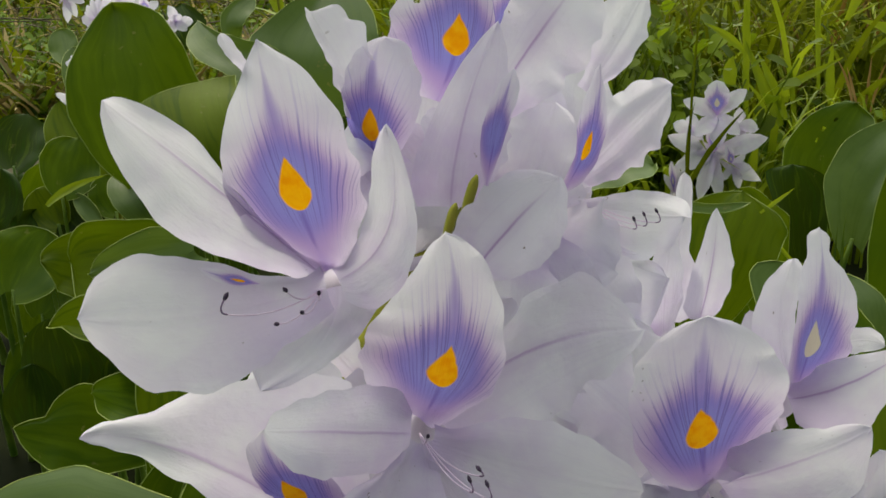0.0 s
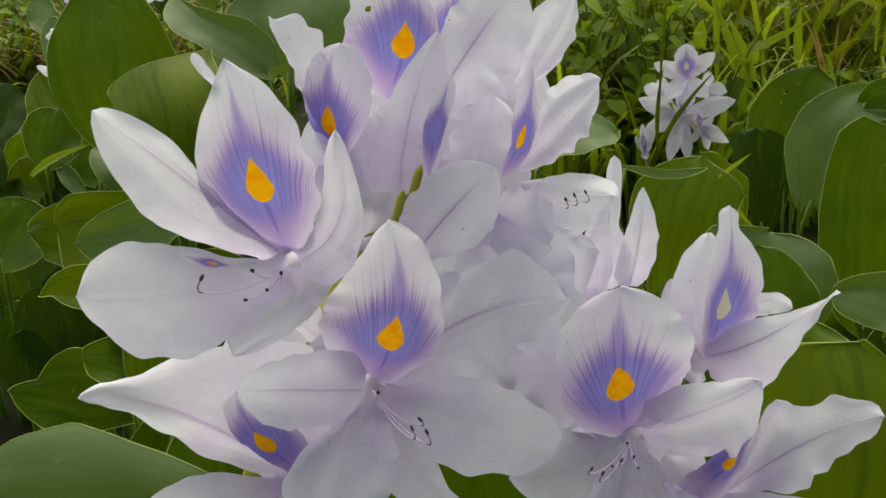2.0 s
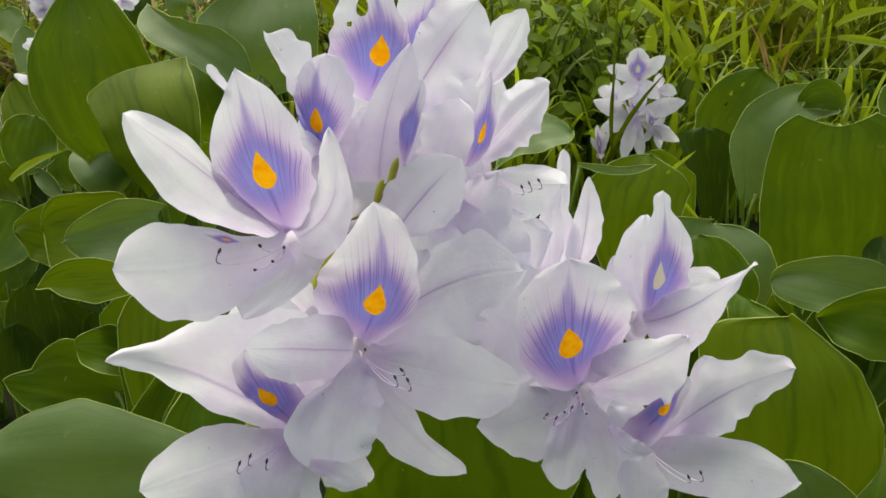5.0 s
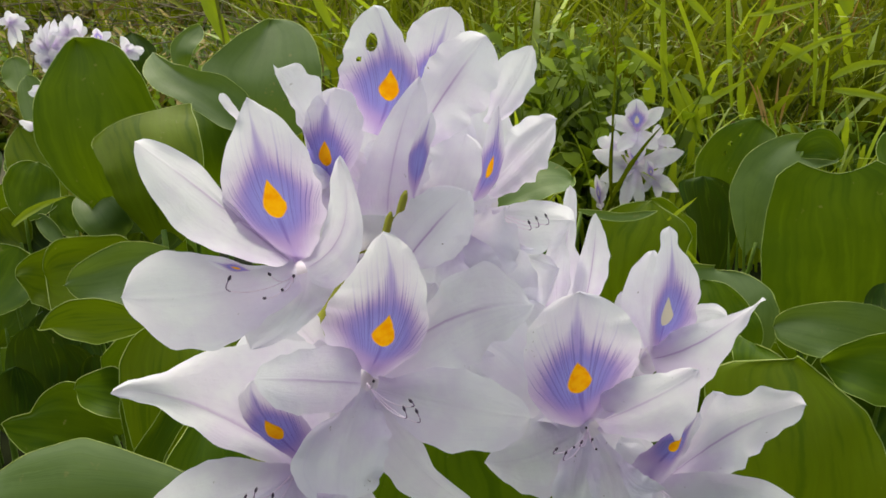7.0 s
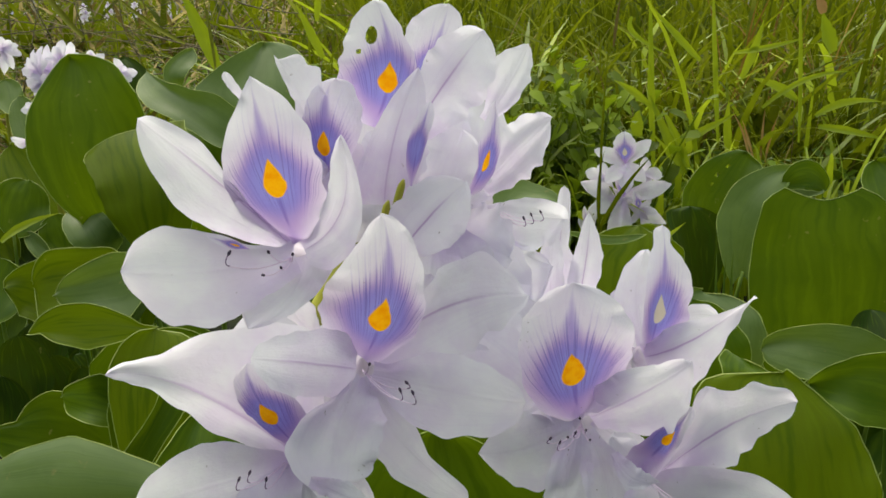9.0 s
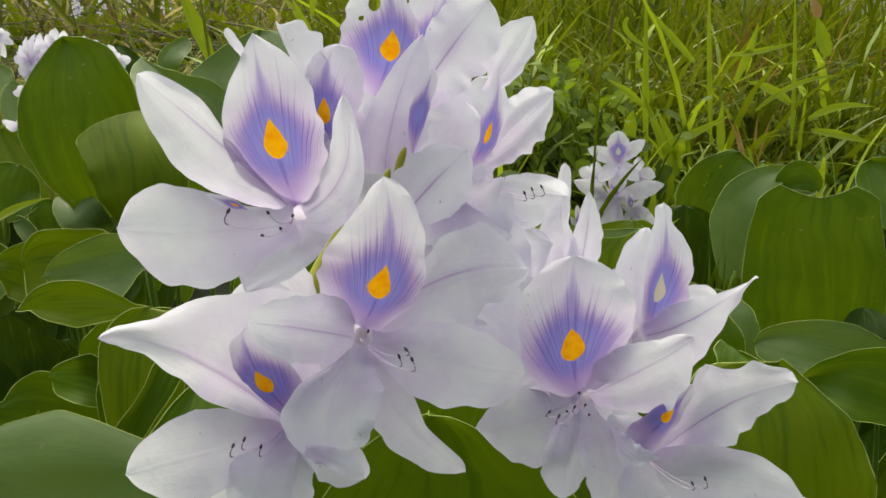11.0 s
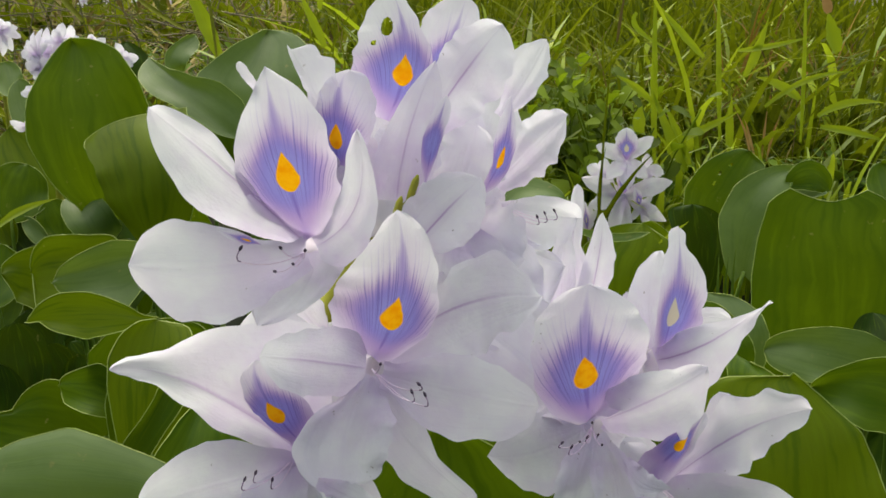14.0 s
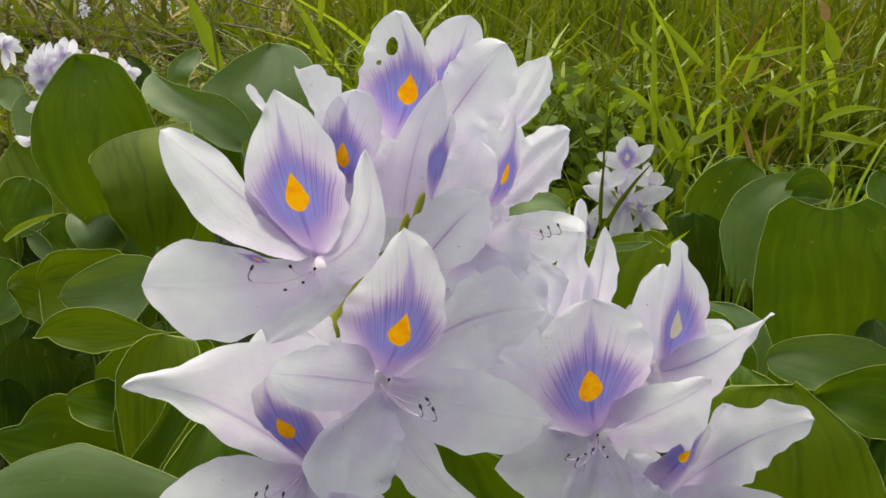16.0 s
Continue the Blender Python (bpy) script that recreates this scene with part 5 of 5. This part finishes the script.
            m = c + d * long * 0.5 + ax * 8
            if j == 0 and i % 2 == (blooms - 1) % 2:
                banner(fl, m, tip, long * 0.36, 0, pale=True, rows=8, cols=5)
            else:
                petal(fl, m, tip, long * rng.uniform(0.21, 0.29), rng.uniform(-25, 25), sharp=rng.uniform(0.4, 0.8), peak=0.42, rows=7, cols=5, wave=0.1)
    return thing


far_spike = spike("small pale lilac water hyacinth spike before the grass", (318, 1085, -10), (318, 1088, 90), (313, 1078, 200), 4)
open_bloom(far_spike, (297.1, 1045, 199), (305.8, 1075, 183.4), (((295, 1050, 238), 13.4, True), ((328.4, 1050, 228), 8.7, False), ((259.8, 1050, 215.8), 9.4, False), ((271, 1030, 179.1), 9.3, False), ((319.5, 1030, 181.6), 9.3, False), ((296.2, 1025, 167.8), 9.3, False)))
open_bloom(far_spike, (296.5, 1040, 159.6), (308.5, 1072, 154.3), (((297.4, 1040, 195.9), 10.7, True), ((354.2, 1040, 176.7), 10.8, False), ((243.5, 1040, 178.3), 10.1, False), ((250.2, 1025, 146.1), 9.4, False), ((278.4, 1020, 109.9), 8.1, False), ((301.6, 1020, 111.1), 7.4, False), ((349.9, 1035, 127.8), 8.8, False)))
open_bloom(far_spike, (275.5, 1050, 181.6), (300.2, 1072, 172.8), (((272.3, 1050, 200.8), 8.1, False), ((251.1, 1050, 189.9), 8.1, False), ((259.2, 1040, 164.6), 8.8, False), ((282.5, 1035, 165.6), 7.4, False)))
open_bloom(far_spike, (319.1, 1050, 187.1), (309.3, 1072, 172.8), (((323.1, 1050, 207.6), 7.4, False), ((345.6, 1050, 184.2), 8.2, False), ((331.1, 1040, 156), 8.8, False)))
open_bloom(far_spike, (313.9, 1030, 148.1), (306.3, 1055, 152.6), (((303.2, 1022, 172.6), 5.3, True), ((335.7, 1029, 144.8), 5.4, False), ((327.3, 1036, 119.2), 5.5, False), ((300.4, 1026, 130.4), 5.4, False), ((328.7, 1033, 161.1), 5.4, False)))
wilted = spike("wilting lilac water hyacinth bloom beside a spike", (275, 1093, -10), (273, 1095, 44), (269.4, 1085, 87.3), 4)
open_bloom(wilted, (261.1, 1062, 106.9), (269.8, 1087, 86.8), (((253, 1054, 146), 3.8, True), ((262.9, 1061, 145.7), 3.9, False), ((249.3, 1068, 127), 3.9, False), ((269.7, 1058, 136.5), 3.9, False), ((268, 1065, 120.5), 3.9, False)))
left_spike = spike("pale lilac water hyacinth spike behind a large leaf", (-385, 1188, -10), (-387, 1190, 148), (-390.9, 1180, 296), 4)
open_bloom(left_spike, (-396.2, 1150, 292), (-391, 1175, 286), (((-394.1, 1142, 325.5), 6.2, False), ((-410.7, 1149, 315.6), 6.3, False), ((-428.9, 1156, 300), 6.3, False), ((-423.9, 1146, 284.1), 6.3, False), ((-414.2, 1153, 271.1), 6.4, False), ((-404.3, 1143, 257.9), 6.3, False), ((-379.8, 1150, 321), 6.3, False), ((-381.9, 1157, 281.1), 6.4, False)))
open_bloom(left_spike, (-377.9, 1160, 302.7), (-391.1, 1185, 288.5), (((-369.7, 1152, 327.7), 6.3, False), ((-388.4, 1159, 323), 6.3, False), ((-365.1, 1166, 313.1), 6.4, False), ((-394, 1156, 292.1), 6.4, False), ((-368.9, 1163, 292.9), 6.4, False), ((-378.5, 1153, 276), 6.4, False)))
open_bloom(left_spike, (-380.8, 1140, 307.1), (-387.1, 1165, 294), (((-384.5, 1132, 323.7), 5.9, False), ((-375.3, 1139, 331.2), 6.0, False), ((-402.3, 1146, 310.5), 6.0, False), ((-364.9, 1136, 307.6), 6.0, False), ((-389, 1143, 288), 6.0, False)))
open_bloom(left_spike, (-403.7, 1135, 288.7), (-386.8, 1160, 282.1), (((-405.4, 1127, 321.3), 5.9, False), ((-416.9, 1134, 310.1), 5.9, False), ((-427.6, 1141, 294.7), 6.0, False), ((-413.7, 1131, 270.3), 6.0, False), ((-394.9, 1138, 268.1), 6.0, False), ((-390.1, 1128, 308.1), 5.9, False), ((-398.6, 1135, 323.4), 5.9, False)))
low_spike = spike("low lilac water hyacinth spike behind leaves", (-237, 676, -10), (-239, 678, 150), (-242.6, 668, 301), 4)
open_bloom(low_spike, (-241.8, 640, 312.6), (-245.2, 665, 305.7), (((-237.5, 632, 320.9), 3.2, False), ((-251.6, 639, 313.5), 3.2, False), ((-250.5, 646, 316.6), 3.2, False), ((-242.7, 636, 307.2), 3.2, False)))
open_bloom(low_spike, (-247.5, 640, 289.9), (-246.3, 665, 295.2), (((-244.9, 632, 296.1), 2.9, False), ((-261, 639, 293.3), 2.9, False), ((-261, 646, 287.2), 2.9, False), ((-246.5, 636, 286.5), 2.9, False)))
mid_spike = spike("pale lilac water hyacinth spike among leaves", (-235, 833, -10), (-237, 835, 164), (-240.7, 825, 327.4), 4)
open_bloom(left_spike, (-402, 1130, 277.2), (-397.2, 1155, 277.8), (((-417, 1122, 284), 6.5, False), ((-413, 1129, 270.5), 6.5, False), ((-407.4, 1136, 257.5), 6.6, False), ((-390.1, 1126, 289.7), 6.5, False), ((-413.3, 1133, 291.6), 6.5, False)))
open_bloom(mid_spike, (-244.2, 800, 332.1), (-243.6, 825, 322.4), (((-243.6, 792, 344.8), 4.3, True), ((-252.1, 799, 336.5), 4.3, False), ((-236, 806, 339.9), 4.3, False), ((-239.2, 796, 322.4), 4.3, False), ((-252, 803, 324.6), 4.3, False)))
open_bloom(mid_spike, (-222.3, 800, 324), (-241.2, 825, 321.4), (((-224.3, 792, 338.2), 4.3, False), ((-217.1, 799, 330.9), 4.3, False), ((-208.7, 806, 324.5), 4.4, False), ((-211.7, 796, 317.7), 4.3, False), ((-228.7, 803, 314.9), 4.4, False)))
edge_spike = spike("pale water hyacinth spike further off", (-537, 1383, -10), (-539, 1385, 152), (-542.9, 1375, 304.8), 4)
open_bloom(edge_spike, (-526.2, 1350, 302.9), (-544.4, 1375, 292.9), (((-510.1, 1342, 316.7), 6.3, False), ((-499.6, 1349, 295.3), 6.4, False), ((-515.3, 1356, 275), 6.4, False), ((-526.4, 1346, 321), 6.3, False), ((-544.6, 1353, 306.4), 6.4, False), ((-500.6, 1343, 309), 6.3, False), ((-526.5, 1350, 267.6), 6.4, False)))
small_spike(-1823, 5200, 127, 187, 4, 30, "far pale water hyacinth spike in the pond", 20)
small_spike(-1598, 5450, 166, 226, 4, 30, "far pale water hyacinth spike in the pond", 21)
small_spike(-1537, 5700, 172, 232, 4, 30, "far pale water hyacinth spike in the pond", 22)
small_spike(-1444, 5950, 168, 228, 4, 30, "far pale water hyacinth spike in the pond", 23)
small_spike(-1279, 6200, 152, 212, 4, 30, "far pale water hyacinth spike in the pond", 24)
small_spike(-2065, 6450, 143, 203, 4, 30, "far pale water hyacinth spike in the pond", 25)
small_spike(-2439, 6700, 133, 193, 4, 30, "far pale water hyacinth spike in the pond", 26)
small_spike(-1160, 6950, 94, 154, 4, 30, "far pale water hyacinth spike in the pond", 27)


# ---- grass bank ----
def grass_blade(base, mid, tip, face, hw, material, label):
    v, f, uv, _ = sheet(mm(base), mm(mid), mm(tip), face, hw * MM, peak=0.4, sharp=1.0, cup=0.35, wave=0.02, foot=0.5, rows=18, cols=5, seed=int(abs(base[0])))
    ob = link("grass_blade", v, f, material, None, "", uv)
    tagged(ob, label, "grass", "grass blades")


grass_blade((359.3, 1172, 252), (334.1, 1168, 274.2), (305.7, 1165, 287.3), (0, -1, 0.3), 5.1, GRASS_BRIGHT, "long green grass blade on the bank")
grass_blade((363.4, 1172, 248.3), (355, 1170, 281.5), (353.8, 1168, 309.2), (0, -1, 0.3), 5.1, GRASS_BRIGHT, "long green grass blade on the bank")
grass_blade((408.2, 1154, 163.8), (376.9, 1158, 217), (355.2, 1168, 270.8), (0, -1, 0.3), 6.7, GRASS_BRIGHT, "long green grass blade on the bank")
grass_blade((413.3, 1158, 172.1), (392.9, 1161, 216.7), (372.3, 1165, 253), (0, -1, 0.3), 5.9, GRASS_BRIGHT, "pale green grass blade on the bank")
grass_blade((510.5, 1259, 280), (526.4, 1259, 320.6), (535.4, 1259, 363.6), (0, -1, 0.3), 6.3, GRASS_BRIGHT, "long green grass blade on the bank")
grass_blade((494.6, 1259, 316.4), (546.4, 1259, 322.4), (599.6, 1256, 340.2), (0, -1, 0.3), 3.9, GRASS_BRIGHT, "long green grass blade on the bank")
grass_blade((396.2, 1168, 203.6), (432.7, 1168, 221.8), (478.2, 1168, 247.5), (0, -1, 0.3), 5.2, GRASS_BRIGHT, "long green grass blade on the bank")
grass_blade((514.8, 1189, 247.3), (568.6, 1193, 299.9), (633, 1189, 298.7), (0, -1, 0.3), 3.8, GRASS_BRIGHT, "long green grass blade on the bank")
grass_blade((590.1, 1189, 238), (625.5, 1189, 267.1), (681.8, 1186, 258.9), (0, -1, 0.3), 5.3, GRASS_BRIGHT, "long green grass blade on the bank")
grass_blade((595.7, 1189, 225), (639.6, 1189, 221.5), (695.8, 1186, 206.9), (0, -1, 0.3), 5.4, GRASS_BRIGHT, "long green grass blade on the bank")
grass_blade((470.3, 1172, 188.8), (462.3, 1172, 222.9), (464.3, 1172, 264), (0, -1, 0.3), 6.0, GRASS_BRIGHT, "long green grass blade on the bank")
grass_blade((342.2, 1154, 213.7), (333.1, 1154, 235.8), (340.4, 1152, 250.7), (0, -1, 0.3), 8.8, GRASS_BRIGHT, "long green grass blade on the bank")
grass_blade((260.9, 1000, 121.8), (251, 995, 247.3), (262.2, 1010, 385.2), (0, -1, 0.3), 1.4, GRASS, "thin upright dark green grass stem")
grass_blade((260.7, 1000, 123.8), (251.6, 1000, 183.6), (260.5, 1000, 224.7), (0, -1, 0.3), 1.9, GRASS, "thin upright dark green grass stem")
grass_blade((256.9, 1000, 121.8), (277, 1000, 176.4), (317.6, 1000, 219.5), (0, -1, 0.3), 2.9, GRASS, "grass blade leaning across a flower spike")
grass_blade((374.6, 1189, 166), (364, 1196, 278.9), (355.4, 1207, 430), (0, -1, 0.3), 4.5, GRASS_BRIGHT, "long green grass blade on the bank")
grass_blade((474.4, 1224, 191.5), (458.6, 1231, 314.2), (451.2, 1242, 432.2), (0, -1, 0.3), 3.8, GRASS_BRIGHT, "long green grass blade on the bank")
grass_blade((589, 1224, 192.1), (581.9, 1231, 315.7), (569.1, 1242, 434.3), (0, -1, 0.3), 3.1, GRASS_BRIGHT, "long green grass blade on the bank")
grass_blade((326.8, 1259, 322), (327.4, 1259, 348.6), (333.3, 1259, 400.9), (0, -1, 0.3), 2.3, STRAW, "dry straw-coloured stem in the grass")
grass_blade((598.3, 1172, 324), (583.6, 1172, 349.1), (576.3, 1172, 376.1), (0, -1, 0.3), 10.3, GRASS_BRIGHT, "broad grass blade with a withered brown tip")
grass_blade((577, 1171, 373.3), (572.6, 1171, 384.5), (564.4, 1171, 401.3), (0, -1, 0.3), 7.3, DRY_LEAF, "withered brown tip of a grass blade")
grass_blade((525.1, 1215, 169.5), (507.4, 1212, 213.1), (499.9, 1210, 229.6), (0, -1, 0.3), 1.9, DRY_LEAF, "dried brown leaf in the grass")
grass_blade((533.1, 1215, 169.7), (529.7, 1212, 213.6), (529.6, 1210, 245.7), (0, -1, 0.3), 1.9, DRY_LEAF, "dried brown leaf in the grass")
grass_blade((518.6, 1215, 169.4), (507.4, 1212, 213.1), (484.3, 1210, 241.7), (0, -1, 0.3), 1.9, DRY_LEAF, "dried brown leaf in the grass")
grass_blade((539.6, 1215, 169.8), (540.8, 1212, 213.8), (549.8, 1210, 236.8), (0, -1, 0.3), 1.9, DRY_LEAF, "dried brown leaf in the grass")
grass_blade((351.5, 1259, 364), (329.5, 1259, 341), (408.8, 1252, 312), (0, -1, 0.3), 3.9, GRASS_BRIGHT, "long green grass blade on the bank")
grass_blade((439.7, 1224, 307), (397.6, 1224, 343.8), (368.1, 1224, 376.4), (0, -1, 0.3), 5.3, GRASS_BRIGHT, "long green grass blade on the bank")
grass_blade((572.1, 1207, 256.9), (545.8, 1207, 279.5), (504.3, 1203, 287), (0, -1, 0.3), 6.9, GRASS_BRIGHT, "long green grass blade on the bank")
grass_blade((-198.6, 1189, 288.4), (-216.8, 1193, 337.3), (-248.4, 1200, 398.8), (0, -1, 0.3), 9.3, GRASS_BRIGHT, "broad grass blade beside the twigs")
grass_blade((-202.5, 1186, 287.2), (-205, 1186, 337.8), (-218.5, 1189, 399.4), (0, -1, 0.3), 2.1, STALK, "thin brown-green stem beside a broad blade")
grass_blade((-66.3, 1189, 307.7), (-81.4, 1189, 339.3), (-100.5, 1189, 377.3), (0, -1, 0.3), 5.7, GRASS_BRIGHT, "long green grass blade on the bank")
grass_blade((-74, 1189, 353.4), (-72.1, 1189, 381.2), (-68.8, 1189, 408.7), (0, -1, 0.3), 4.3, GRASS_BRIGHT, "long green grass blade on the bank")
grass_blade((264.8, 620, 131.9), (261.1, 617.5, 177.3), (261.2, 625, 209.8), (0, -1, 0.3), 1.5, PETIOLE, "upright green leaf stalk in the mat")
grass_blade((280.5, 640, 128.4), (274.2, 640, 172.7), (274.8, 640, 203.4), (0, -1, 0.3), 1.3, PETIOLE, "upright green leaf stalk in the mat")
grass_blade((295.6, 660, 125.1), (285.4, 657.5, 174.5), (290.3, 665, 203.9), (0, -1, 0.3), 1.4, PETIOLE, "upright green leaf stalk in the mat")
grass_blade((233.1, 590, 186.7), (211.9, 590, 207.7), (195.7, 590, 230.8), (0, -1, 0.3), 1.4, GRASS_BRIGHT, "withered yellow leaf stalk beside a torn leaf")
grass_blade((201.6, 588, 226), (212.6, 588, 235.2), (222.5, 588, 243.2), (0, -1, 0.3), 1.4, GRASS_BRIGHT, "withered yellow tip of a torn leaf")
grass_blade((-260.7, 600, 225.6), (-251.5, 610, 237.3), (-225, 620, 242.3), (0, -1, 0.3), 2.8, GRASS_BRIGHT, "narrow yellow-green blade among the leaves")
grass_blade((-570.7, 1900, 284.1), (-629.9, 1900, 347.9), (-656.9, 1900, 400.3), (0, -1, 0.3), 6.6, STALK, "slender stem leaning over the twigs")
grass_blade((-374.3, 1900, 275.7), (-459.4, 1900, 318.2), (-519.8, 1900, 381.5), (0, -1, 0.3), 4.4, STALK, "slender stem leaning over the twigs")


def grass(name, count, box, height, width, material, label, seed, lean=0.35, power=1.4, sparse=False):
    rng = np.random.default_rng(seed)
    verts, faces = [], []
    for i in range(count):
        x = rng.uniform(box[0], box[1])
        y = box[2] + (box[3] - box[2]) * rng.random() ** power
        x = x * (0.35 + 0.65 * (y - box[2]) / (box[3] - box[2])) + 0.25
        if x < 0.15 and y < box[2] + 0.7 * (0.15 - x) or (sparse and x < -0.04 * y):
            continue
        h = height * rng.uniform(0.45, 1.15)
        a = rng.uniform(0, 6.28)
        d = np.array([math.cos(a), math.sin(a), 0.0])
        l = h * lean * rng.uniform(0.2, 1.9)
        b = np.array([x, y, 0.0])
        m = b + d * l * 0.25 + np.array([0, 0, h * 0.75])
        t = b + d * l + np.array([0, 0, h * rng.uniform(0.45, 1.0)])
        p = bezier(b, m, t, 7)
        side = unit(np.cross(d, (0, 0, 1.0)) + d * rng.uniform(-0.8, 0.8))
        w = width * rng.uniform(0.5, 1.3) * np.array([0.5, 0.8, 1, 0.95, 0.75, 0.45, 0.03])
        o = len(verts)
        for q, k in zip(p, w):
            verts += [q - side * k, q + side * k]
        faces += [(o + 2 * j, o + 2 * j + 1, o + 2 * j + 3, o + 2 * j + 2) for j in range(6)]
    ob = link(name, verts, faces, material)
    tagged(ob, label, "grass", kind="stuff")


grass("grass", 1000, (-0.9, 1.6, 1.38, 3.6), 0.42, 0.0036, GRASS, "tall yellow-green grass on the bank", 11, 0.4)
grass("broad_grass", 750, (-0.7, 1.5, 1.38, 2.8), 0.38, 0.0075, GRASS, "broad-bladed grass on the bank", 15, 0.9)
grass("far_grass", 3600, (-4, 5, 3.0, 12), 0.5, 0.011, GRASS, "far grass of the meadow", 12, sparse=True)
grass("bright_grass", 190, (-0.7, 1.5, 1.36, 2.4), 0.40, 0.0070, GRASS_BRIGHT, "bright broad-bladed grass on the bank", 19, 0.8)
grass("back_grass", 1300, (-1.2, 3.4, 2.4, 4.6), 0.62, 0.005, GRASS, "tall grass further up the bank", 18, 0.4, sparse=True)
grass("rusty_grass", 130, (0.95, 1.6, 1.7, 2.8), 0.42, 0.0035, RUST, "rust-brown dying grass on the bank", 17, 0.5)
grass("dry_grass", 300, (-0.9, 1.6, 1.35, 3.4), 0.36, 0.0022, STRAW, "dry straw-coloured stems in the grass", 13)


def herbs(count, box, height, size, label, seed, material=HERB):
    """Leafy herbs: thin stems with small oval leaves."""
    rng = np.random.default_rng(seed)
    verts, faces = [], []
    for i in range(count):
        x, y = rng.uniform(box[0], box[1]), rng.uniform(box[2], box[3])
        h = height * rng.uniform(0.5, 1.1)
        lean = rng.uniform(-0.25, 0.25, 2) * h
        for j in range(11):
            k = (j + 1) / 11
            c = np.array([x + lean[0] * k * k, y + lean[1] * k * k, 0.01 + h * k])
            a = j * 2.4 + rng.uniform(-0.4, 0.4)
            d = np.array([math.cos(a), math.sin(a), rng.uniform(0.1, 1.3)])
            l = size * rng.uniform(0.6, 1.2) * (1.1 - 0.5 * k)
            v, f, _, _ = sheet(c, c + unit(d) * l * 0.6 + np.array([0, 0, 0.15 * l]), c + unit(d) * l, (0.1, -0.5, 1), l * 0.30, rows=5, cols=3, wave=0.1, seed=i * 20 + j)
            o = len(verts)
            verts += [tuple(q) for q in v]
            faces += [tuple(o + q for q in face) for face in f]
        v, f = tube_geo(bezier((x, y, 0), (x, y, h * 0.5), (x + lean[0], y + lean[1], h), 5), 0.0012, 4, len(verts))
        verts += [tuple(q) for q in v]
        faces += f
    tagged(link("low_herb", verts, faces, material), label, "herb", kind="stuff")


grass("foot_grass", 520, (-0.5, 0.9, 1.10, 1.5), 0.25, 0.0042, GRASS_BRIGHT, "short fresh grass at the foot of the bank", 16, 0.35)
herbs(130, (0.10, 0.36, 1.15, 1.40), 0.27, 0.046, "yellow-green leafy herbs at the foot of the bank", 21, HERB_BRIGHT)
herbs(240, (0.3, 1.1, 1.2, 1.8), 0.15, 0.04, "leafy herbs between the grass", 22)
herbs(120, (-0.35, 0.2, 1.4, 2.1), 0.22, 0.03, "leafy herbs behind the flower spike", 23)


def twigs(count, seed):
    """A tangle of dead twigs, most of them lying level."""
    rng = np.random.default_rng(seed)
    verts, faces = [], []
    for i in range(count):
        c = np.array([rng.uniform(-1.5, -0.1), rng.uniform(1.9, 2.9), rng.uniform(0.02, 0.36)])
        a, l = rng.normal(0, 0.16), rng.uniform(0.15, 0.7)
        d = np.array([math.cos(a), rng.uniform(-0.3, 0.3), math.sin(a)]) if rng.random() < 0.75 else np.array([rng.uniform(-0.7, 0.7), 0, 1.0])
        d = unit(d) * l / 2
        m = c + rng.normal(0, 0.03, 3)
        p = bezier(c - d, m, c + d, 6)
        p[:, 2] = np.maximum(p[:, 2], 0.005)
        v, f = tube_geo(p, np.linspace(0.0017, 0.0006, 6) * rng.uniform(0.5, 1.4), 4, len(verts))
        verts += [tuple(q) for q in v]
        faces += f
    tagged(link("dead_twigs", verts, faces, TWIG), "tangle of dead brown twigs on the bank", "twigs", kind="stuff")


twigs(130, 31)
herbs(170, (-1.5, -0.15, 1.7, 3.2), 0.16, 0.035, "olive weeds growing through the twigs", 24)


def weeds(name, count, height, width, material, label, seed, lean, near=1.75, deep=6.0):
    """Low tangled growth on the bank behind the twigs, thinning out with distance."""
    rng = np.random.default_rng(seed)
    verts, faces = [], []
    for i in range(count):
        y = near + deep * rng.random() ** 1.8
        x = rng.uniform(-0.58, 0.02) * y
        h, a = height * rng.uniform(0.4, 1.2), rng.uniform(0, 6.28)
        d = np.array([math.cos(a), math.sin(a), 0.0])
        b = np.array([x, y, 0.02])
        t = b + d * h * lean * rng.uniform(0.3, 1.6) + np.array([0, 0, h * rng.uniform(0.3, 1.0)])
        p = bezier(b, (b + t) / 2 + np.array([0, 0, h * 0.3]), t, 5)
        side = unit(np.cross(d, (0, 0, 1.0)) + d * rng.uniform(-0.8, 0.8))
        w = width * rng.uniform(0.4, 1.5) * np.array([0.6, 1, 1, 0.7, 0.03])
        o = len(verts)
        for q, k in zip(p, w):
            verts += [q - side * k, q + side * k]
        faces += [(o + 2 * j, o + 2 * j + 1, o + 2 * j + 3, o + 2 * j + 2) for j in range(4)]
    tagged(link(name, verts, faces, material), label, "weeds", kind="stuff")


weeds("dry_weeds", 2200, 0.16, 0.0045, STRAW, "dry straw-coloured weeds on the bank", 33, 1.3)
weeds("green_weeds", 2400, 0.17, 0.006, GRASS, "olive green weeds on the bank", 34, 0.9)
weeds("leafy_weeds", 1500, 0.12, 0.011, HERB, "broad-leaved low weeds on the bank", 35, 1.2)
weeds("far_weeds", 2400, 0.32, 0.014, GRASS, "far olive weeds round the pond", 36, 0.8, 4.0, 16.0)
weeds("far_dry_weeds", 1600, 0.30, 0.010, STRAW, "far dry weeds round the pond", 37, 1.0, 4.0, 16.0)
